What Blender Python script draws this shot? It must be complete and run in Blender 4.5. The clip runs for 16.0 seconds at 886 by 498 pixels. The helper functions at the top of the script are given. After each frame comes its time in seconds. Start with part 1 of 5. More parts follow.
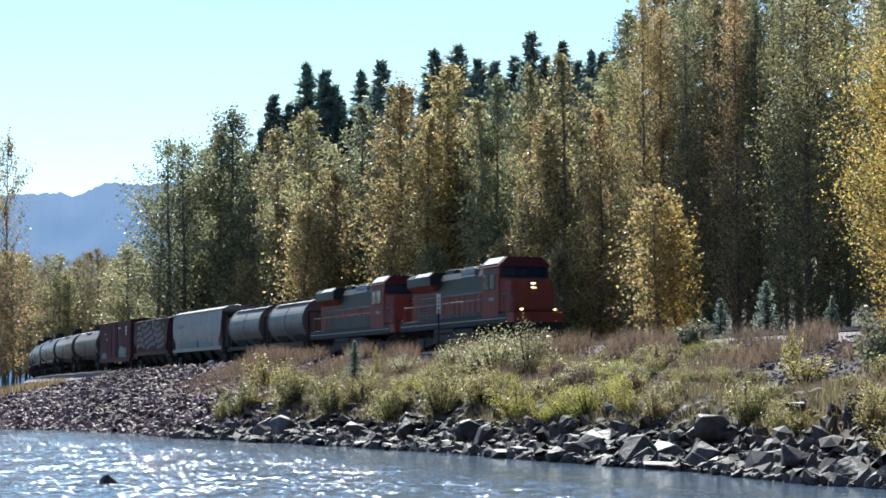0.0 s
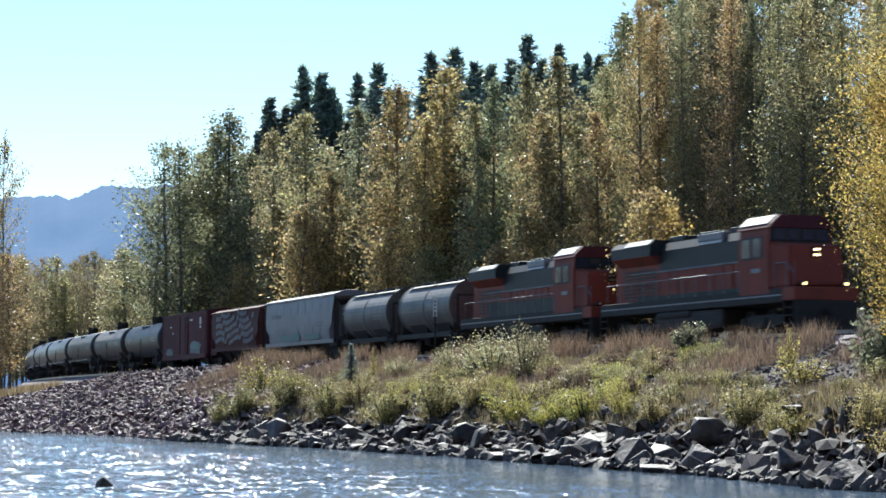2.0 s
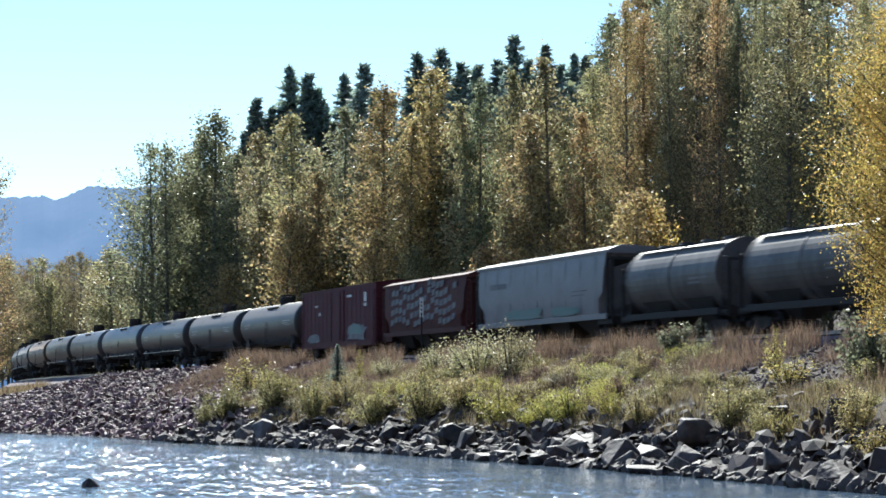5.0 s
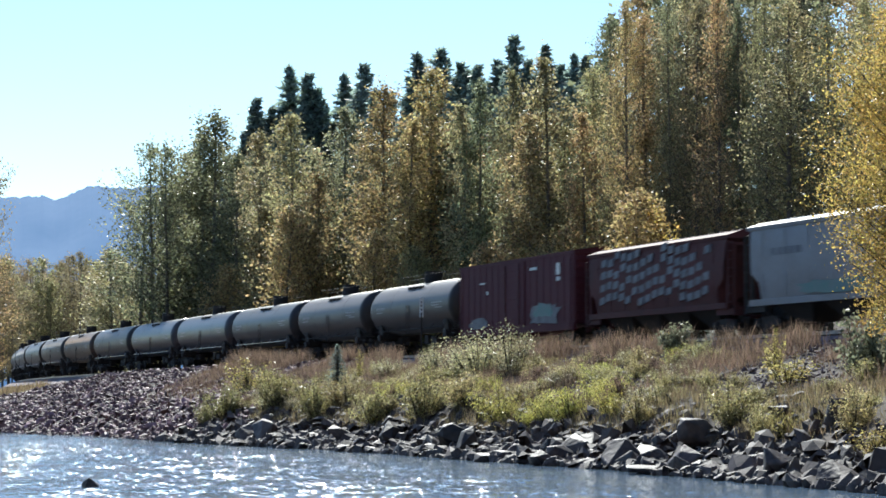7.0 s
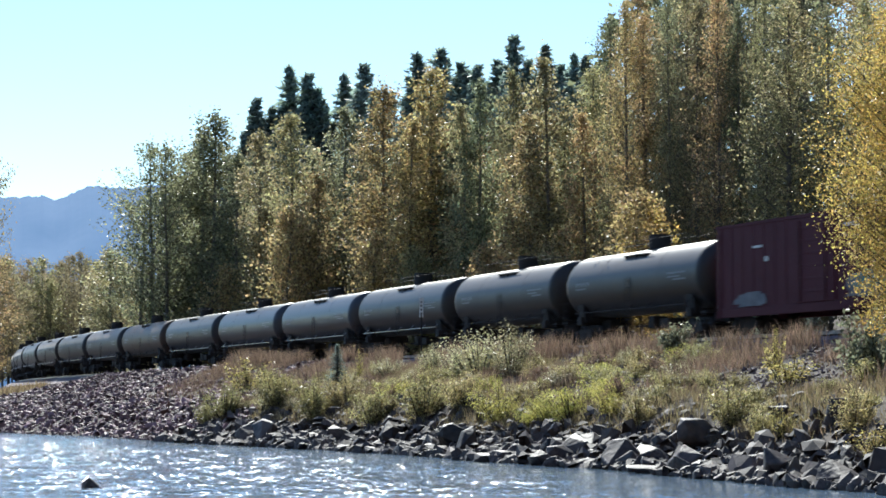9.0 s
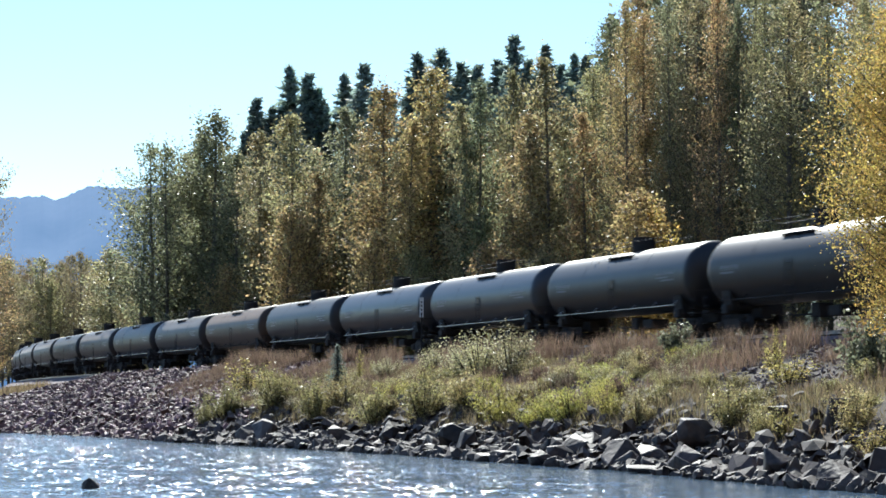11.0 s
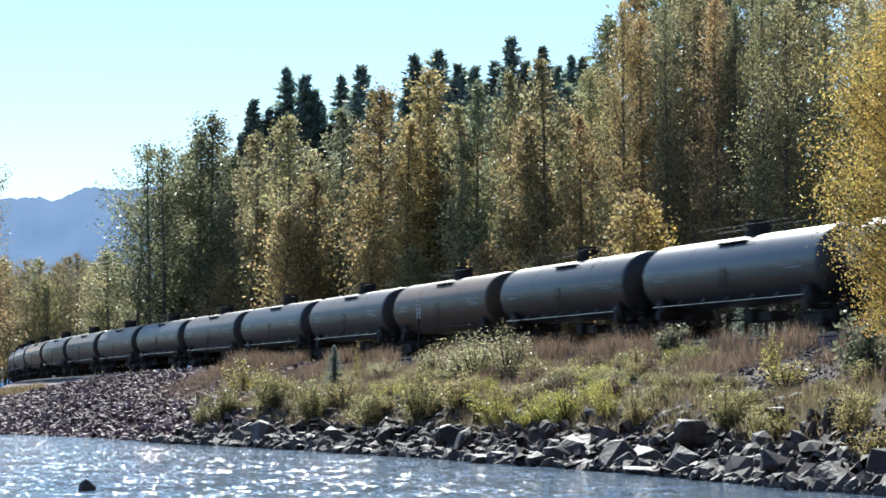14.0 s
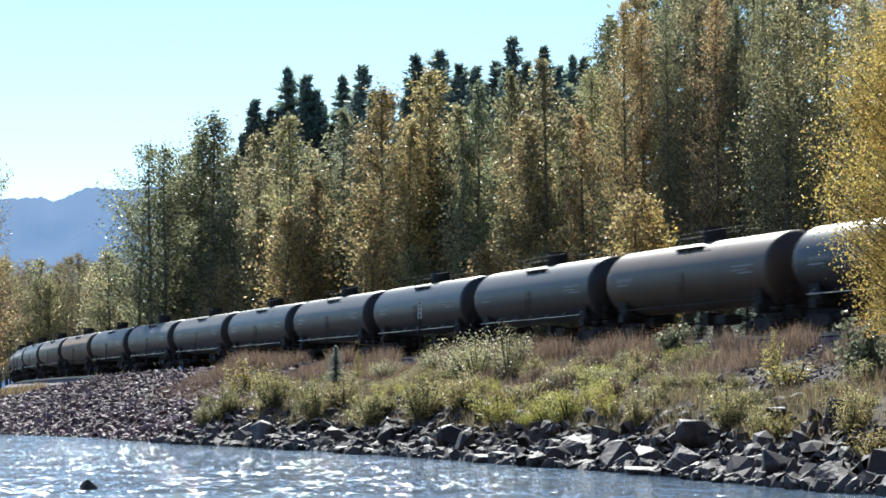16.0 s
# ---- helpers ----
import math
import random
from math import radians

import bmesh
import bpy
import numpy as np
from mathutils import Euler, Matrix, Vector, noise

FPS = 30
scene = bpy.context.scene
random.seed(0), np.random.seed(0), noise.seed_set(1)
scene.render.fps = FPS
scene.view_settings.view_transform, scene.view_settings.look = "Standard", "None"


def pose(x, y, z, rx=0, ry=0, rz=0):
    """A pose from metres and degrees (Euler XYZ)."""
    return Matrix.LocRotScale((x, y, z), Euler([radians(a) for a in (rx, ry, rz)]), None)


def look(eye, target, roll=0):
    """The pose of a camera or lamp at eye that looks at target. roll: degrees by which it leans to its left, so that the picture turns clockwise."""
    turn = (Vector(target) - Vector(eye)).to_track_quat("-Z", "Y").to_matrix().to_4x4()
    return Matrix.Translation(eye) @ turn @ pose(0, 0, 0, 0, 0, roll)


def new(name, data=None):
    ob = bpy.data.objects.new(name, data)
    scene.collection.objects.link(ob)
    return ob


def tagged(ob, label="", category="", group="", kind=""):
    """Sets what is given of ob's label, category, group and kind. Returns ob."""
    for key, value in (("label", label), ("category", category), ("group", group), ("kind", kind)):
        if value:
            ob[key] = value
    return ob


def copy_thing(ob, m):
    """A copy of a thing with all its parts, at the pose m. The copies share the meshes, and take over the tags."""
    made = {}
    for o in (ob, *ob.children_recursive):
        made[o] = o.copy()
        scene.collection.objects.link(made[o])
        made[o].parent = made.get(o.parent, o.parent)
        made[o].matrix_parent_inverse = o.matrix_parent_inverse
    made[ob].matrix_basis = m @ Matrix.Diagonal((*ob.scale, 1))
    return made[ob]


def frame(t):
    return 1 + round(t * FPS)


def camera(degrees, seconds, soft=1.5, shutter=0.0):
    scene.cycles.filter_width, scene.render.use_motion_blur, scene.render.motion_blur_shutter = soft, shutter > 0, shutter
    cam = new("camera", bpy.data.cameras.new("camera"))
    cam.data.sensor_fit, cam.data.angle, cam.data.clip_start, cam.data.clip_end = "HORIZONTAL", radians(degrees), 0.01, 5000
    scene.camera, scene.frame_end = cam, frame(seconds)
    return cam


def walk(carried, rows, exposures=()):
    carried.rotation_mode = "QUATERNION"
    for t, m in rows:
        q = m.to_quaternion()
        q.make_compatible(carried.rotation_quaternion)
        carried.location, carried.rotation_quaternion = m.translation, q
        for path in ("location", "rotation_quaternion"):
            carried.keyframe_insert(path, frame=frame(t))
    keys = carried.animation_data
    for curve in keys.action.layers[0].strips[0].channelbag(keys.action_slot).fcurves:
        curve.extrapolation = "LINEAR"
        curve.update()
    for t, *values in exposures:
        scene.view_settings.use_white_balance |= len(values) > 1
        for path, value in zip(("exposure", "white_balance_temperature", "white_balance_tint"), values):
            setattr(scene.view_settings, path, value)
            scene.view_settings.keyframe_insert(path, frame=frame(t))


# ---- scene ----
# ---- the camera and its way ----
EYE = (0.0, 0.0, 2.3)
SECONDS = 16.0
cam = camera(22.18, SECONDS, 1.6, 0.7)


def view(turn, tilt):
    """The camera's pose: turn to the left and tilt upwards, in degrees."""
    return pose(EYE[0], EYE[1], EYE[2], 90 + tilt, 0, turn)


walk(cam, [
    (0.0, view(0.436, 3.777)), (0.5, view(0.396, 3.818)), (1.0, view(0.379, 3.835)), (1.5, view(0.357, 3.845)),
    (2.0, view(0.347, 3.850)), (2.5, view(0.319, 3.853)), (3.0, view(0.223, 3.856)), (3.5, view(0.024, 3.866)),
    (4.0, view(0.004, 3.868)), (6.5, view(0.003, 3.868)), (9.0, view(0.0, 3.868)), (11.5, view(0.006, 3.868)),
    (12.0, view(0.004, 3.870)), (12.5, view(-0.050, 3.890)), (13.5, view(-0.052, 3.892)), (14.0, view(-0.072, 3.900)),
    (14.5, view(-0.045, 3.903)), (16.0, view(-0.040, 3.903))], exposures=[(0.0, 0.8, 6080.0, 5.5), (16.0, 0.8, 6080.0, 5.5)])

# ---- daylight ----
SUN_TURN, SUN_HEIGHT = -7.0, 40.0
world = bpy.data.worlds.new("sky")
scene.world = world
world.use_nodes = True
wn = world.node_tree
sky = wn.nodes.new("ShaderNodeTexSky")
sky.sky_type, sky.sun_disc = "NISHITA", False
sky.sun_elevation, sky.sun_rotation = radians(SUN_HEIGHT), radians(SUN_TURN)
sky.air_density, sky.dust_density, sky.ozone_density = 1.0, 0.0, 3.2
wn.links.new(sky.outputs["Color"], wn.nodes["Background"].inputs["Color"])
wn.nodes["Background"].inputs["Strength"].default_value = 0.10
sun_data = bpy.data.lights.new("sun", "SUN")
sun_data.energy, sun_data.angle, sun_data.color = 5.0, radians(0.5), (1.0, 0.95, 0.86)
sun = new("sun", sun_data)
sx, sy = math.sin(radians(SUN_TURN)), math.cos(radians(SUN_TURN))
sun.matrix_world = look((0, 0, 0), (-sx * math.cos(radians(SUN_HEIGHT)), -sy * math.cos(radians(SUN_HEIGHT)), -math.sin(radians(SUN_HEIGHT))))


# ---- materials ----
def material(name, color, rough=0.8, metal=0.0, second=None, scale=3.0, amount=0.6, bump=0.0, fine=30.0, per="", spread=0.0, translucent=0.0, spec=0.5, stretch=(1, 1, 1), dust=0.0, dust_tint=(1, 1, 1)):
    """A surface of two mixed colours at two scales, with relief; per: random tint by 'island' or 'object'."""
    m = bpy.data.materials.new(name)
    m.use_nodes = True
    t = m.node_tree
    N, K = t.nodes, t.links
    b = N["Principled BSDF"]
    second = second or tuple(c * 0.55 for c in color)
    co = N.new("ShaderNodeTexCoord")
    mp = N.new("ShaderNodeMapping")
    mp.inputs["Scale"].default_value = stretch
    K.new(co.outputs["Object"], mp.inputs["Vector"])
    n1 = N.new("ShaderNodeTexNoise")
    n1.inputs["Scale"].default_value, n1.inputs["Detail"].default_value = scale, 4
    n2 = N.new("ShaderNodeTexNoise")
    n2.inputs["Scale"].default_value, n2.inputs["Detail"].default_value = fine, 3
    K.new(mp.outputs["Vector"], n1.inputs["Vector"])
    K.new(mp.outputs["Vector"], n2.inputs["Vector"])
    add = N.new("ShaderNodeMath")
    add.operation = "MULTIPLY_ADD"
    add.inputs[1].default_value = 0.5
    K.new(n2.outputs["Fac"], add.inputs[0])
    K.new(n1.outputs["Fac"], add.inputs[2])
    ramp = N.new("ShaderNodeMapRange")
    ramp.inputs["From Min"].default_value, ramp.inputs["From Max"].default_value = 0.55, 0.95
    ramp.inputs["To Max"].default_value = amount
    K.new(add.outputs[0], ramp.inputs["Value"])
    mix = N.new("ShaderNodeMix")
    mix.data_type = "RGBA"
    mix.inputs["A"].default_value, mix.inputs["B"].default_value = (*color, 1), (*second, 1)
    K.new(ramp.outputs["Result"], mix.inputs["Factor"])
    out = mix.outputs["Result"]
    if per:
        src = N.new("ShaderNodeNewGeometry").outputs["Random Per Island"] if "island" in per else N.new("ShaderNodeObjectInfo").outputs["Random"]
        hsv = N.new("ShaderNodeHueSaturation")
        r1, r2 = N.new("ShaderNodeMapRange"), N.new("ShaderNodeMapRange")
        r1.inputs["To Min"].default_value, r1.inputs["To Max"].default_value = 1 - spread, 1 + spread
        r2.inputs["To Min"].default_value, r2.inputs["To Max"].default_value = 0.5 - spread * 0.04, 0.5 + spread * 0.04
        K.new(src, r1.inputs["Value"])
        wob = N.new("ShaderNodeMath")
        wob.operation = "FRACT"
        mul = N.new("ShaderNodeMath")
        mul.operation = "MULTIPLY"
        mul.inputs[1].default_value = 17.3
        K.new(src, mul.inputs[0])
        K.new(mul.outputs[0], wob.inputs[0])
        K.new(wob.outputs[0], r2.inputs["Value"])
        K.new(r1.outputs["Result"], hsv.inputs["Value"])
        K.new(r2.outputs["Result"], hsv.inputs["Hue"])
        K.new(out, hsv.inputs["Color"])
        out = hsv.outputs["Color"]
        if "object" in per and "island" in per:
            o = N.new("ShaderNodeObjectInfo")
            h2 = N.new("ShaderNodeHueSaturation")
            r3, r4 = N.new("ShaderNodeMapRange"), N.new("ShaderNodeMapRange")
            r3.inputs["To Min"].default_value, r3.inputs["To Max"].default_value = 0.482, 0.515
            r4.inputs["To Min"].default_value, r4.inputs["To Max"].default_value = 0.75, 1.2
            f3, f4 = N.new("ShaderNodeMath"), N.new("ShaderNodeMath")
            f3.operation, f4.operation = "MULTIPLY", "FRACT"
            f3.inputs[1].default_value = 7.7
            K.new(o.outputs["Random"], f3.inputs[0])
            K.new(f3.outputs[0], f4.inputs[0])
            K.new(o.outputs["Random"], r3.inputs["Value"])
            K.new(f4.outputs[0], r4.inputs["Value"])
            K.new(r3.outputs["Result"], h2.inputs["Hue"])
            K.new(r4.outputs["Result"], h2.inputs["Value"])
            K.new(out, h2.inputs["Color"])
            out = h2.outputs["Color"]
    K.new(out, b.inputs["Base Color"])
    b.inputs["Roughness"].default_value, b.inputs["Metallic"].default_value = rough, metal
    b.inputs["Specular IOR Level"].default_value = spec
    b.inputs["Sheen Weight"].default_value, b.inputs["Sheen Roughness"].default_value = dust, 0.35
    b.inputs["Sheen Tint"].default_value = (*dust_tint, 1)
    if bump:
        bp = N.new("ShaderNodeBump")
        bp.inputs["Strength"].default_value, bp.inputs["Distance"].default_value = min(1, bump), 0.05
        K.new(add.outputs[0], bp.inputs["Height"])
        K.new(bp.outputs["Normal"], b.inputs["Normal"])
    if translucent:
        tr = N.new("ShaderNodeBsdfTranslucent")
        K.new(out, tr.inputs["Color"])
        ms = N.new("ShaderNodeMixShader")
        ms.inputs[0].default_value = translucent
        K.new(b.outputs[0], ms.inputs[1])
        K.new(tr.outputs[0], ms.inputs[2])
        K.new(ms.outputs[0], N["Material Output"].inputs["Surface"])
    return m


def glow(name, color, strength):
    m = bpy.data.materials.new(name)
    m.use_nodes = True
    b = m.node_tree.nodes["Principled BSDF"]
    b.inputs["Base Color"].default_value = (*color, 1)
    b.inputs["Emission Color"].default_value = (*color, 1)
    b.inputs["Emission Strength"].default_value = strength
    return m


def leaf(name, color, second, spread=0.6, tr=0.64, per="island object", rough=0.42):
    return material(name, color, rough, 0, second, 0.35, 1.0, per=per, spread=spread, translucent=tr, fine=1.2, spec=0.42)


M_leaf_gold = leaf("leaf_gold", (0.47, 0.345, 0.16), (0.37, 0.29, 0.145))
M_leaf_green = leaf("leaf_green", (0.33, 0.315, 0.16), (0.375, 0.32, 0.165))
M_leaf_dark = leaf("leaf_dark", (0.21, 0.23, 0.135), (0.26, 0.26, 0.14))
# valley leaves are muted: distance haze is mixed into their colour
M_leaf_valley = material("leaf_valley_hazed", (0.34, 0.275, 0.16), 0.7, 0, (0.27, 0.235, 0.145), 0.35, 1.0, per="island object", spread=0.25, translucent=0.6, fine=1.2, spec=0.15)
M_leaf_yellow = leaf("leaf_yellow", (0.52, 0.36, 0.095), (0.42, 0.33, 0.105), tr=0.65, per="island")
# needles paled towards grey-green, some haze painted into the colour
M_needle = leaf("needle", (0.25, 0.33, 0.29), (0.29, 0.36, 0.29), tr=0.62)
M_shrub_lime = leaf("shrub_lime", (0.52, 0.51, 0.13), (0.42, 0.40, 0.12), tr=0.6)
M_shrub_olive = leaf("shrub_olive", (0.36, 0.32, 0.145), (0.28, 0.255, 0.12), tr=0.62)
M_shrub_pale = leaf("shrub_pale", (0.50, 0.46, 0.28), (0.30, 0.27, 0.13), tr=0.45)
M_shrub_yellow = leaf("shrub_yellow", (0.46, 0.40, 0.13), (0.38, 0.34, 0.13), tr=0.6)
M_shrub_grey = leaf("shrub_grey", (0.21, 0.215, 0.14), (0.16, 0.17, 0.11))
M_grass_russet = leaf("grass_russet", (0.235, 0.165, 0.12), (0.18, 0.135, 0.10), tr=0.5, per="island", rough=0.8)
M_grass_straw = leaf("grass_straw", (0.29, 0.225, 0.135), (0.22, 0.17, 0.105), tr=0.5, per="island", rough=0.8)
M_grass_green = leaf("grass_green", (0.24, 0.20, 0.11), (0.20, 0.165, 0.095), tr=0.55, per="island", rough=0.8)
M_bark = material("bark_grey", (0.20, 0.18, 0.15), 0.9, 0, (0.07, 0.06, 0.05), 2.0, 0.8, 0.5, 20)
M_bark_dark = material("bark_dark", (0.07, 0.055, 0.045), 0.9, 0, (0.03, 0.025, 0.02), 2.0, 0.8, 0.5, 20)
M_rock = material("rock_grey", (0.108, 0.086, 0.078), 0.6, 0, (0.032, 0.028, 0.028), 1.5, 0.95, 1.0, 6, per="object", spread=0.6, spec=0.35)
M_rubble = material("rubble_grey", (0.118, 0.095, 0.086), 0.75, 0, (0.045, 0.038, 0.037), 1.4, 0.9, 0.4, 10, per="island", spread=0.5)
M_talus = material("talus_red", (0.25, 0.15, 0.155), 0.65, 0, (0.09, 0.055, 0.06), 0.9, 0.9, 0.4, 10, per="island", spread=0.7, spec=0.3)
M_ballast = material("ballast", (0.20, 0.152, 0.162), 0.8, 0, (0.09, 0.07, 0.074), 4, 0.8, 0.6, 25, per="island", spread=0.4)
M_soil = material("bank_soil", (0.085, 0.066, 0.054), 0.95, 0, (0.05, 0.041, 0.035), 0.5, 0.9, 0.8, 9)
M_orange = material("paint_orange", (0.25, 0.06, 0.04), 0.6, 0, (0.13, 0.048, 0.042), 0.8, 0.6, 0, 9, spec=0.15)
M_dark_green = material("paint_dark_green", (0.022, 0.027, 0.029), 0.55, 0, (0.04, 0.036, 0.034), 0.8, 0.6, 0, 9, spec=0.25)
M_black = material("paint_black", (0.009, 0.009, 0.012), 0.42, 0, (0.018, 0.017, 0.018), 0.7, 0.6, 0.0, 7, spec=0.6, dust=0.08)
M_black_dusty = material("paint_dusty_black", (0.017, 0.015, 0.015), 0.45, 0, (0.034, 0.029, 0.028), 0.6, 0.7, 0.0, 6, spec=0.5, dust=0.16, dust_tint=(1.0, 0.93, 0.9))
M_cement = material("paint_cement_dust", (0.12, 0.112, 0.107), 0.5, 0, (0.022, 0.02, 0.02), 0.7, 0.95, 0.02, 5, spec=0.4, dust=0.2, stretch=(1.6, 0.5, 0.5))
M_greyblue = material("paint_slate", (0.012, 0.014, 0.021), 0.38, 0, (0.024, 0.025, 0.032), 0.6, 0.6, 0.0, 6, spec=0.9, dust=0.05)
M_rusty = material("paint_rusty", (0.075, 0.045, 0.027), 0.45, 0, (0.03, 0.024, 0.021), 0.5, 0.7, 0.0, 6, spec=0.4, dust=0.22, dust_tint=(1.0, 0.78, 0.6))
M_under = material("underframe_black", (0.02, 0.019, 0.018), 0.8, 0, (0.045, 0.035, 0.03), 2, 0.6, 0.1, 14)
M_steel = material("steel_bright", (0.55, 0.54, 0.52), 0.35, 0.9, (0.3, 0.28, 0.26), 3, 0.5)
M_rail = material("rail_steel", (0.35, 0.31, 0.29), 0.4, 0.6, (0.18, 0.12, 0.09), 2, 0.6)
M_tie = material("tie_wood", (0.09, 0.07, 0.055), 0.9, 0, (0.05, 0.04, 0.03), 3, 0.7, 0.3)
M_hopper_grey = material("paint_light_grey", (0.26, 0.265, 0.285), 0.5, 0, (0.18, 0.17, 0.165), 0.6, 0.6, 0.02, 5, spec=0.25)
M_brown = material("paint_red_brown", (0.105, 0.036, 0.036), 0.65, 0, (0.065, 0.032, 0.032), 0.6, 0.8, 0.02, 5, spec=0.12)
M_boxred = material("paint_box_red", (0.105, 0.032, 0.042), 0.65, 0, (0.085, 0.025, 0.032), 0.5, 0.8, 0.02, 5, spec=0.12)
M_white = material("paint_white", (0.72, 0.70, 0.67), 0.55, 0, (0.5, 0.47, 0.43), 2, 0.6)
M_yellow = material("paint_yellow", (0.7, 0.5, 0.12), 0.5, 0, (0.5, 0.36, 0.1), 2, 0.6)
M_teal = material("spray_teal", (0.10, 0.22, 0.20), 0.6, 0, (0.17, 0.21, 0.21), 2, 0.9)
M_spray = material("spray_grey", (0.18, 0.185, 0.205), 0.6, 0, (0.08, 0.08, 0.10), 2.0, 0.9)
M_glass = material("cab_glass", (0.012, 0.03, 0.075), 0.08, 0, (0.02, 0.025, 0.03), 1, 0.3)
M_lamp = glow("lamp_lit", (1.0, 0.70, 0.36), 3.0)
M_ditch = glow("ditch_lamp_lit", (1.0, 0.72, 0.30), 2.5)
M_wood = material("driftwood", (0.30, 0.27, 0.24), 0.9, 0, (0.16, 0.14, 0.12), 2, 0.7, 0.4, 12)


def water_material():
    m = bpy.data.materials.new("river_water")
    m.use_nodes = True
    N, K = m.node_tree.nodes, m.node_tree.links
    b = N["Principled BSDF"]
    b.inputs["Base Color"].default_value = (0.10, 0.15, 0.215, 1)
    b.inputs["Roughness"].default_value = 0.1
    b.inputs["IOR"].default_value = 1.33
    co = N.new("ShaderNodeTexCoord")
    chop = N.new("ShaderNodeAttribute")
    chop.attribute_name = "chop"
    # the slopes of the ripples at three sizes, added to the upright normal
    total = None
    for freq, slope in (((0.7, 0.4, 1), 0.5), ((3.2, 1.8, 1), 1.05), ((8.0, 4.6, 1), 1.3)):
        mp = N.new("ShaderNodeMapping")
        mp.inputs["Scale"].default_value = freq
        n = N.new("ShaderNodeTexNoise")
        n.inputs["Scale"].default_value, n.inputs["Detail"].default_value = 1.0, 1
        sub = N.new("ShaderNodeVectorMath")
        sub.operation = "SUBTRACT"
        sub.inputs[1].default_value = (0.5, 0.5, 0.5)
        mul = N.new("ShaderNodeVectorMath")
        mul.operation = "MULTIPLY"
        mul.inputs[1].default_value = (slope, slope, 0.0)
        K.new(co.outputs["Object"], mp.inputs["Vector"])
        K.new(mp.outputs["Vector"], n.inputs["Vector"])
        K.new(n.outputs["Color"], sub.inputs[0])
        K.new(sub.outputs[0], mul.inputs[0])
        if total:
            add = N.new("ShaderNodeVectorMath")
            K.new(total.outputs[0], add.inputs[0])
            K.new(mul.outputs[0], add.inputs[1])
            mul = add
        total = mul
    sc = N.new("ShaderNodeVectorMath")
    sc.operation = "SCALE"
    K.new(total.outputs[0], sc.inputs[0])
    K.new(chop.outputs["Fac"], sc.inputs["Scale"])
    up = N.new("ShaderNodeVectorMath")
    up.inputs[1].default_value = (0, 0, 1)
    K.new(sc.outputs[0], up.inputs[0])
    nm = N.new("ShaderNodeVectorMath")
    nm.operation = "NORMALIZE"
    K.new(up.outputs[0], nm.inputs[0])
    K.new(nm.outputs[0], b.inputs["Normal"])
    return m


M_water = water_material()


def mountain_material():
    m = material("mountain_painted_haze", (0.05, 0.07, 0.09), 1.0, 0, (0.03, 0.05, 0.06), 0.004, 0.9, 0, 0.03)
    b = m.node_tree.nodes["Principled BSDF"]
    # distance haze is put into the slopes as an even blue glow
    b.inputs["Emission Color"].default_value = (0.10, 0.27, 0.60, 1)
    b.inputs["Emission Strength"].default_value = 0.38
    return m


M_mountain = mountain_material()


# ---- mesh helpers ----
def part(name, bm, mat, parent=None, label=""):
    """Links a bmesh as one mesh object under a thing or a part."""
    me = bpy.data.meshes.new(name)
    bm.to_mesh(me)
    bm.free()
    me.materials.append(mat)
    ob = new(name, me)
    ob.parent = parent
    if label:
        ob["label"] = label
    return ob


def quick(name, verts, faces, mat, parent=None, label=""):
    me = bpy.data.meshes.new(name)
    me.from_pydata(verts, [], faces)
    me.materials.append(mat)
    ob = new(name, me)
    ob.parent = parent
    if label:
        ob["label"] = label
    return ob


def smooth(ob):
    for p in ob.data.polygons:
        p.use_smooth = True
    return ob


def box(bm, x0, x1, y0, y1, z0, z1, bevel=0.0):
    r = bmesh.ops.create_cube(bm, size=1, matrix=Matrix.Translation(((x0 + x1) / 2, (y0 + y1) / 2, (z0 + z1) / 2)) @ Matrix.Diagonal((abs(x1 - x0), abs(y1 - y0), abs(z1 - z0), 1)))
    if bevel:
        es = list({e for v in r["verts"] for e in v.link_edges})
        bmesh.ops.bevel(bm, geom=es, offset=bevel, segments=2, affect="EDGES", profile=0.6)
    return bm


def rod(bm, a, b, r, seg=6, r2=None):
    a, b = Vector(a), Vector(b)
    d = b - a
    m = Matrix.Translation((a + b) / 2) @ d.to_track_quat("Z", "Y").to_matrix().to_4x4()
    bmesh.ops.create_cone(bm, cap_ends=True, segments=seg, radius1=r, radius2=r if r2 is None else r2, depth=d.length, matrix=m)
    return bm


def lathe_x(bm, profile, z, seg=32, y=0.0):
    """A body of revolution about the x axis at height z, from (x, r) pairs."""
    rings = []
    for x, r in profile:
        rings.append([bm.verts.new((x, y + r * math.sin(2 * math.pi * i / seg), z + r * math.cos(2 * math.pi * i / seg))) for i in range(seg)])
    for a, b in zip(rings, rings[1:]):
        for i in range(seg):
            bm.faces.new((a[i], b[i], b[(i + 1) % seg], a[(i + 1) % seg]))
    bm.faces.new(rings[0])
    bm.faces.new(rings[-1][::-1])
    bmesh.ops.recalc_face_normals(bm, faces=bm.faces)
    return bm


def prism_x(bm, outline, x0, x1):
    """An outline of (y, z) drawn out from x0 to x1."""
    a = [bm.verts.new((x0, y, z)) for y, z in outline]
    b = [bm.verts.new((x1, y, z)) for y, z in outline]
    n = len(outline)
    for i in range(n):
        bm.faces.new((a[i], a[(i + 1) % n], b[(i + 1) % n], b[i]))
    bm.faces.new(a)
    bm.faces.new(b)
    bmesh.ops.recalc_face_normals(bm, faces=bm.faces)
    return bm


